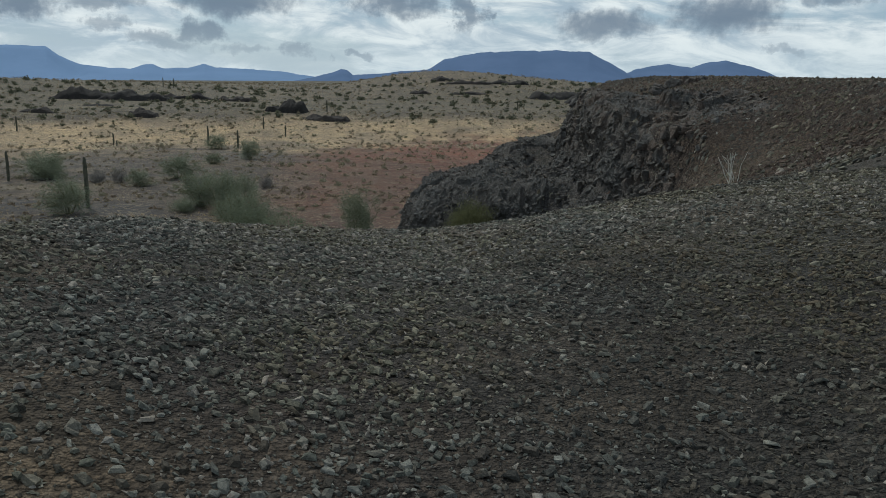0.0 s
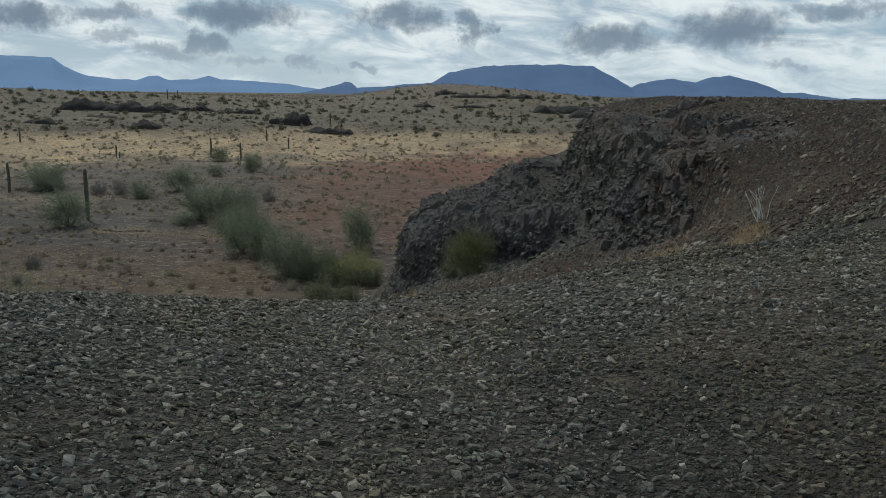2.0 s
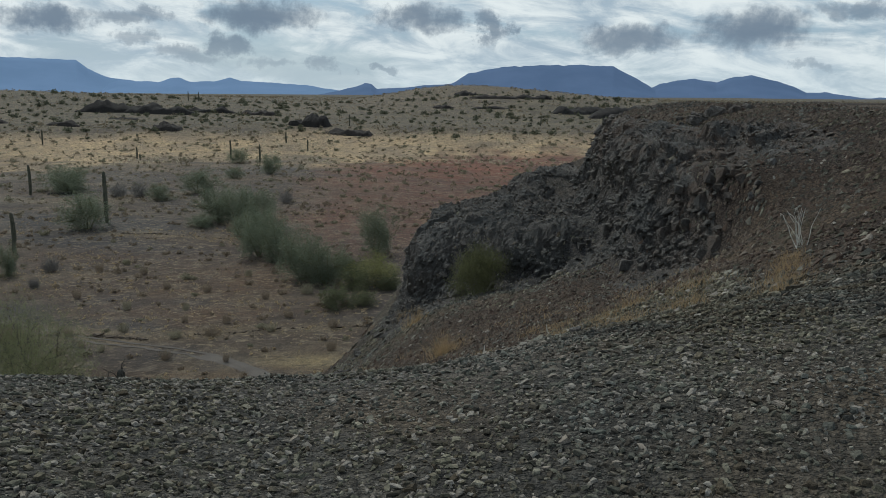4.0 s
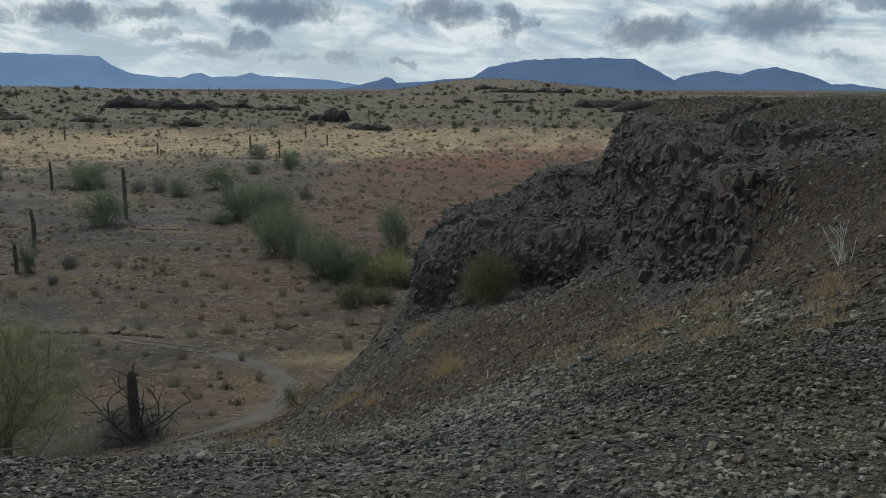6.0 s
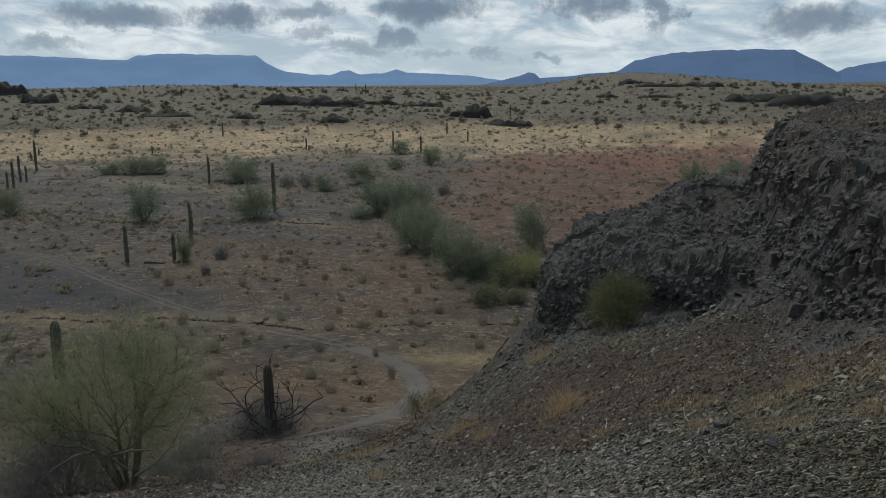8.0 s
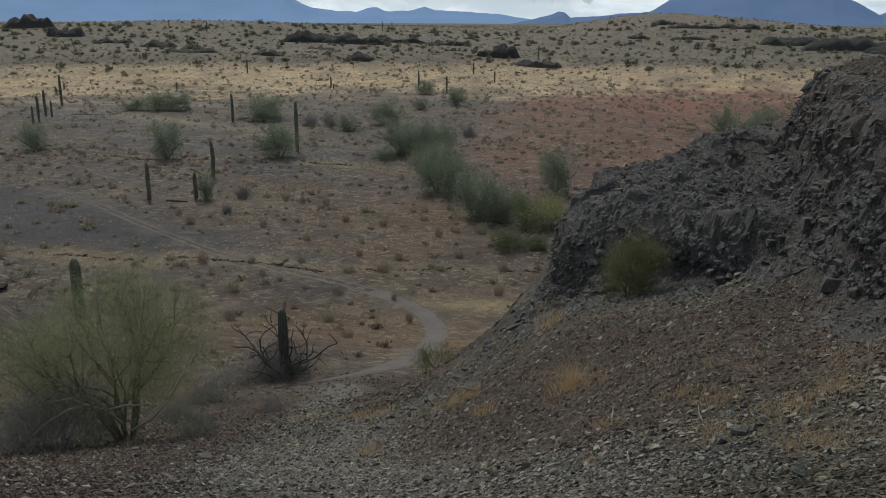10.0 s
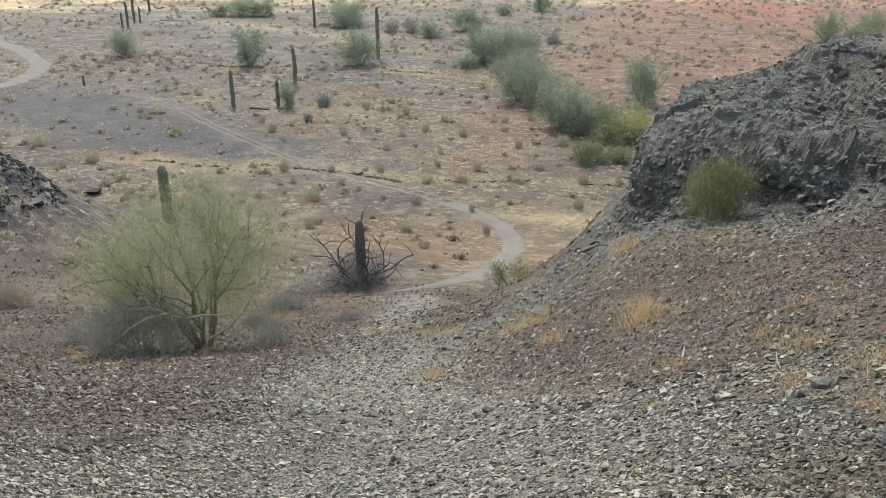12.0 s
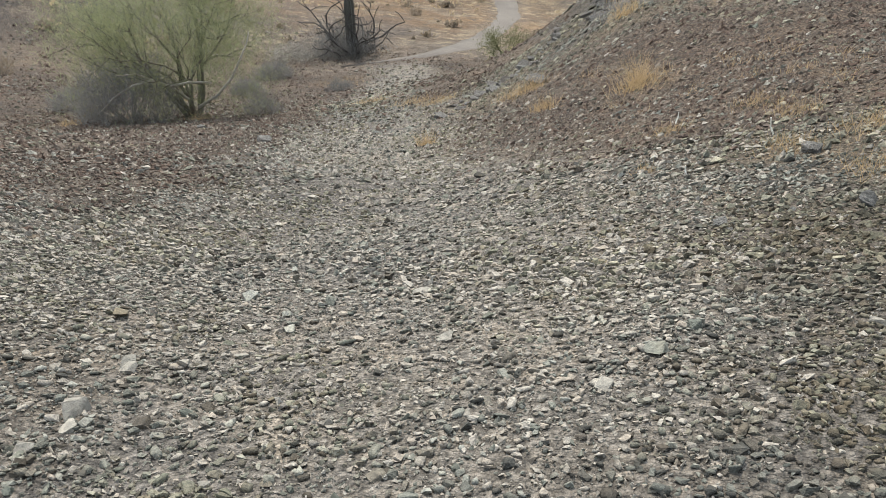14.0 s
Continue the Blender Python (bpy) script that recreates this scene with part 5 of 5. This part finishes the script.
SHRUB_SPOTS = ((-49.1, 103.1, 1.4, 1.9), (-40.5, 97.9, 1.3, 1.9), (-46.2, 117.7, 1.4, 2.1), (-33.7, 107.5, 1.4, 2.1), (-33.4, 98.3, 1.0, 1.5), (-31.7, 92.9, 1.1, 1.6), (-25.1, 104.4, 1.2, 1.9), (-30.6, 86.8, 1.0, 2.7), (-26.9, 87.6, 1.3, 3.1),
               (-14.3, 91.5, 1.3, 2.1), (-21.0, 89.8, 1.0, 2.1), (-22.8, 78.8, 1.1, 1.1), (-29.0, 79.5, 1.2, 2.4), (-26.3, 70.7, 1.3, 2.2), (-19.3, 72.6, 1.4, 1.3), (-34.9, 68.5, 1.4, 2.2), (-39.5, 77.2, 1.5, 3.1), (-39.2, 83.1, 0.9, 1.4),
               (-42.5, 87.0, 1.1, 1.8), (-20.3, 107.5, 1.6, 3.2), (-13.1, 83.1, 1.3, 2.0), (-70.5, 95.8, 1.5, 2.3), (-83.9, 85.0, 1.8, 3.8), (-71.6, 81.1, 1.6, 3.1), (-73.4, 78.3, 1.1, 1.8), (-58.6, 71.7, 1.2, 1.4), (-59.3, 101.8, 1.6, 2.4),
               (-47.9, 85.7, 1.7, 2.4), (-36.4, 81.6, 1.0, 1.2), (-44.7, 157.0, 2.1, 3.3), (-63.7, 106.0, 1.3, 2.4), (-37.2, 88.9, 1.1, 2.0), (-26.8, 92.8, 1.2, 1.8), (-20.2, 95.3, 1.2, 2.0), (-30.8, 117.6, 1.2, 2.1), (-39.5, 108.8, 1.3, 2.0),
               (-53.5, 119.4, 1.6, 2.3), (-51.5, 124.6, 1.1, 2.0), (-30.3, 127.9, 1.6, 2.1), (-21.3, 62.5, 0.9, 1.8))


def plant_slope():
    near = tree("palo_verde", 81, 4.8, 4.7, LEAF, DARK_BARK, 66000, 0.15, 0.0046, 9, 4, 0.32, 0.10, 0.6, 0.5, 0.0)
    for limb in (((-0.1, 0.0, 1.1), (-0.45, -0.3, 1.65), (-0.8, -0.5, 1.95), (-1.15, -0.55, 2.2), (-1.5, -0.6, 2.22)), ((-0.8, -0.5, 1.95), (-1.25, -0.7, 1.98), (-1.7, -0.8, 1.80), (-2.05, -0.9, 1.55)),
                 ((-0.45, -0.3, 1.65), (-0.05, -0.5, 1.78), (0.5, -0.6, 1.75)), ((0.1, -0.1, 0.9), (0.6, -0.4, 1.3), (1.0, -0.5, 1.75), (1.45, -0.6, 2.6), (1.55, -0.6, 2.9))):
        verts, faces = [], []
        for i, (a, b) in enumerate(zip(limb, limb[1:])):
            ends = [tuple(Matrix.Rotation(radians(38.6 - 40), 3, "Z") @ Vector((q[0], q[1] - 1.1, q[2]))) for q in (a, b)]
            tube(verts, faces, ends[0], ends[1], 0.042 - 0.008 * i, 0.034 - 0.008 * i, 6)
        mesh_object("dead_limb", verts, faces, DEAD_BARK, near, smooth=True, label="bleached bare limb")
    place_thing(near, -11.7, 23.0, 40)
    tagged(near, "pale green fine-twigged palo verde tree beside the gully", "tree")
    twiggy("grey_shrub", 3, 2.7, 2.2, GREY_TWIG, "dead grey twiggy shrub under the palo verde", -12.1, 21.1, 4600, 0.36, 0.0065)
    twiggy("grey_shrub", 4, 1.1, 0.6, GREY_TWIG, "small dead grey shrub on the gravel", -10.3, 24.0, 1300, 0.22, 0.005)
    twiggy("grey_shrub", 5, 1.3, 0.8, GREY_TWIG, "small dead grey shrub on the gravel", -15.5, 22.5, 1000, 0.25, 0.006)
    twiggy("grey_shrub", 6, 1.4, 0.6, GREY_TWIG, "small dead grey shrub on the gravel", -15.6, 38.5, 900, 0.3, 0.008)
    twiggy("dead_brush", 7, 3.6, 0.7, DEAD_BARK, "heap of dead fallen branches beside the burnt shrub", -22.6, 46.3, 1100, 0.6, 0.012, 0.3)
    twiggy("grey_shrub", 8, 2.3, 0.9, GREY_TWIG, "pale grey dry shrub beside the gully", -21.5, 42.2, 2400, 0.3, 0.008)
    twiggy("grey_shrub", 9, 1.7, 0.9, GREY_TWIG, "pale grey dry shrub beside the gully", -18.5, 35.2, 2200, 0.28, 0.007)
    twiggy("straw_shrub", 10, 1.8, 1.3, SHRUB, "straw-coloured dry shrub on the gully bank", -26.5, 29.4, 2400, 0.3, 0.008)
    shrubs = [twiggy("desert_shrub", 11 + k, 2.3, 1.1, m, "", -34.5 + 8 * k, 70, 620, 0.42, 0.010, 1.0, True) for k, m in enumerate((SHRUB, OLIVE_SHRUB, SHRUB))]
    for k, (x, y, h, w) in enumerate(SHRUB_SPOTS):
        ob = shrubs[k] if k < 3 else copy_thing(shrubs[k % 3], Matrix())
        place_thing(ob, x, y, 71 * k, w / 2.3, h / 1.1)
        tagged(ob, "rounded olive-brown shrub on the valley floor" if k % 3 == 1 else "sparse dry brown shrub on the valley floor", "shrub", "shrubs on the valley floor")
    verts, faces = [], []
    for k in range(6):
        tube(verts, faces, (k * 0.55, 0.12 * math.sin(k * 2.1), 0.2 + 0.05 * math.sin(k)), (k * 0.55 + 0.55, 0.12 * math.sin(k * 2.1 + 2.1), 0.2 + 0.05 * math.sin(k + 1)), 0.2 - 0.02 * k, 0.18 - 0.02 * k, 8)
    log = mesh_object("fallen_cactus", verts, faces, CHARRED)
    place_thing(log, -70.5, 113.5, 10)
    tagged(log, "dead dark cactus trunk fallen on the ground", "dead cactus")
    bush = tree("creosote_bush", 83, 1.4, 1.55, BUSH_LEAF, GREEN_BARK, 13000, 0.075, 0.0065, 11, 3, 0.11, 0.0, 0.7)
    place_thing(bush, 0.75, 23.0, 15, 0.88, 0.95)
    tagged(bush, "dense olive-green bush growing on the rock bench", "bush")
    edge = tree("creosote_bush", 84, 0.9, 2.4, BUSH_LEAF, GREEN_BARK, 5000, 0.10, 0.007, 9, 2, 0.14, 0.0, 0.8)
    place_thing(edge, -6.2, 34.5, 15)
    tagged(edge, "low olive bush beside the dirt track", "bush")
    dead = saguaro(4.3, 91, (), CHARRED)
    place_thing(dead, -19.7, 48.2, 10)
    tagged(dead, "charred grey saguaro standing in burnt branches", "cactus")
    burnt_shrub(-19.7, 48.2)
    k, heap = 0, []
    for x, y, t, w in ((4.9, 14.05, 0.26, 0.25), (3.7, 11.3, 0.3, 0.4), (0.0, 18.0, 0.55, 0.45), (0.0, 18.3, 0.7, 0.2), (-2.2, 19.7, 0.35, 0.5), (-1.9, 19.8, 0.4, 0.4), (-1.3, 18.1, 0.4, 0.3), (-2.9, 17.2, 0.4, 0.15), (1.5, 15.8, 0.22, 0.35),
                       (1.9, 15.2, 0.22, 0.35), (2.4, 14.3, 0.25, 0.5), (0.7, 15.3, 0.2, 0.3), (-0.8, 22.2, 0.6, 0.4), (-1.2, 24.5, 0.6, 0.4), (-4.6, 22.4, 0.3, 0.8), (-5.6, 23.4, 0.3, 0.8), (0.6, 13.8, 0.14, 0.2), (2.4, 13.1, 0.28, 0.5), (3.2, 13.0, 0.3, 0.5),
                       (1.8, 14.0, 0.22, 0.4), (4.2, 12.6, 0.3, 0.5), (4.6, 13.4, 0.35, 0.4), (-11.0, 22.2, 0.35, 0.5), (-13.0, 20.0, 0.3, 0.4), (2.9, 14.6, 0.3, 0.4), (3.6, 14.4, 0.3, 0.5), (-15, 27, 0.4, 1.2), (-8, 26, 0.3, 1.0), (-17, 41, 0.4, 2.0)):
        k += 1
        heap.append(tuft(x, y, t, w, int(90 + 330 * w), 100 + k))
    rng = np.random.default_rng(99)
    for _ in range(48):                                   # a thin scatter of dry grass along the foot of the cliff
        u = rng.uniform(0, 1)
        heap.append(tuft(4.8 - 5.5 * u + rng.normal(0, 0.4), 14.2 + 5.0 * u + rng.normal(0, 0.8), rng.uniform(0.12, 0.3), 0.2, 26, 300 + _))
    v = np.concatenate(heap)
    tagged(quick_mesh("dry_grass", v, np.arange(len(v)).reshape(-1, 3), SLOPE_STRAW), "dry straw grass clumps on the dark slope", "grass", kind="stuff")
    stalks = new("dry_stalks")
    rng = np.random.default_rng(130)
    verts, faces, tips = [], [], []
    for a in range(9):
        w = np.array((rng.normal(0, 0.3), rng.normal(0, 0.2), 1.0))
        grown(rng, verts, faces, tips, (rng.normal(0, 0.05), rng.normal(0, 0.05), 0), w / np.linalg.norm(w), 0.34, 0.0075, 1, 0.26, 0.6, (1, 2))
    mesh_object("stem", verts, faces, BLEACHED, stalks)
    place_thing(stalks, 5.25, 14.65)
    tagged(stalks, "tall pale dry plant stalks on the hillside", "plant")
    for x, y, long, turn in ((1.69, 14.5, 0.17, 150), (0.75, 15.6, 0.12, 60), (1.0, 13.4, 0.09, 110)):
        verts, faces = [], []
        tube(verts, faces, (0, 0, 0.03), (0.28 * long, 0.08 * long, 0.45 * long + 0.03), 0.009, 0.008, 7)
        tube(verts, faces, (0.28 * long, 0.08 * long, 0.45 * long + 0.03), (0.36 * long, 0.14 * long, long + 0.03), 0.008, 0.005, 7)
        stick = mesh_object("bleached_stick", verts, faces, BLEACHED)
        place_thing(stick, x, y, turn)
        tagged(stick, "bleached white bent stick lying on gravel", "stick", "bleached sticks")


def rock_face(name, label, x0, x1, y0, y1, pitch):
    """Bare bedrock broken into beds and blocks that stand out by uneven amounts."""
    gx, gy = np.meshgrid(np.arange(x0, x1, pitch), np.arange(y0, y1, pitch))
    ny, nx = gx.shape
    rng = np.random.default_rng(37)
    x, y = gx.ravel() + rng.normal(0, pitch * 0.16, gx.size), gy.ravel() + rng.normal(0, pitch * 0.16, gx.size)
    p, k = rock_skin(x, y), rockiness(x, y)
    i = np.arange(nx * (ny - 1)).reshape(ny - 1, nx)[:, :-1].ravel()
    f = np.stack([i, i + 1, i + nx + 1, i + nx], 1)
    f = f[k[f].max(axis=1) > 0.15]
    ob = quick_mesh(name, p, np.concatenate([f[:, [0, 1, 2]], f[:, [0, 2, 3]]]), ROCK)
    return tagged(ob, label, "rock", kind="structure")


def rock_skin(x, y):
    """The bedrock's surface over a place on the plan."""
    z, e, k = height(x, y), 0.3, rockiness(x, y)
    h0 = height(x, y, False)
    n = np.stack([-(height(x + e, y, False) - h0) / e, -(height(x, y + e, False) - h0) / e, np.ones(len(x))], 1)
    n /= np.linalg.norm(n, axis=1)[:, None]
    wx, wy, wz = x + 0.3 * lumps(x, y, 0.9, 140), y + 0.3 * lumps(x, y, 0.9, 145), z + 0.15 * lumps(x, y, 1.4, 147)

    def cell(size, bed, seed):
        return hashed(np.floor(wx / size), np.floor(wy / size) + 131 * np.floor(wz / bed), seed) - 0.5
    push = 0.16 * lumps(x + 0.5 * y, y + 1.5 * z, 2.6, 154, 2) + 0.22 * cell(1.5, 0.8, 149) + 0.12 * cell(0.95, 0.40, 150) + 0.09 * cell(0.40, 0.13, 151) + 0.05 * cell(0.18, 0.07, 152) + 0.15 * lumps(0.35 * (x - y), 2.2 * z + 0.5 * x, 0.55, 153, 4)
    push = push * step(k, 0.3, 0.75) + 0.07 * k - 0.12 * step(k, 0.45, 0.2)
    return np.stack([x, y, z], 1) + n * push[:, None]


rock_face("rock_face", "dark broken lava bedrock of the outcrop", -3.2, 7.8, 15.0, 36.0, 0.055)
rock_face("hillock_rock_face", "dark broken lava bedrock of the hillock", -54.0, -35.0, 35.0, 50.0, 0.2)
build_outcrops()
hillock_rubble()
plant_valley()
plant_slope()
lay_gravel()
lay_clods()
lay_grit()
lay_cobbles()
lay_stones()
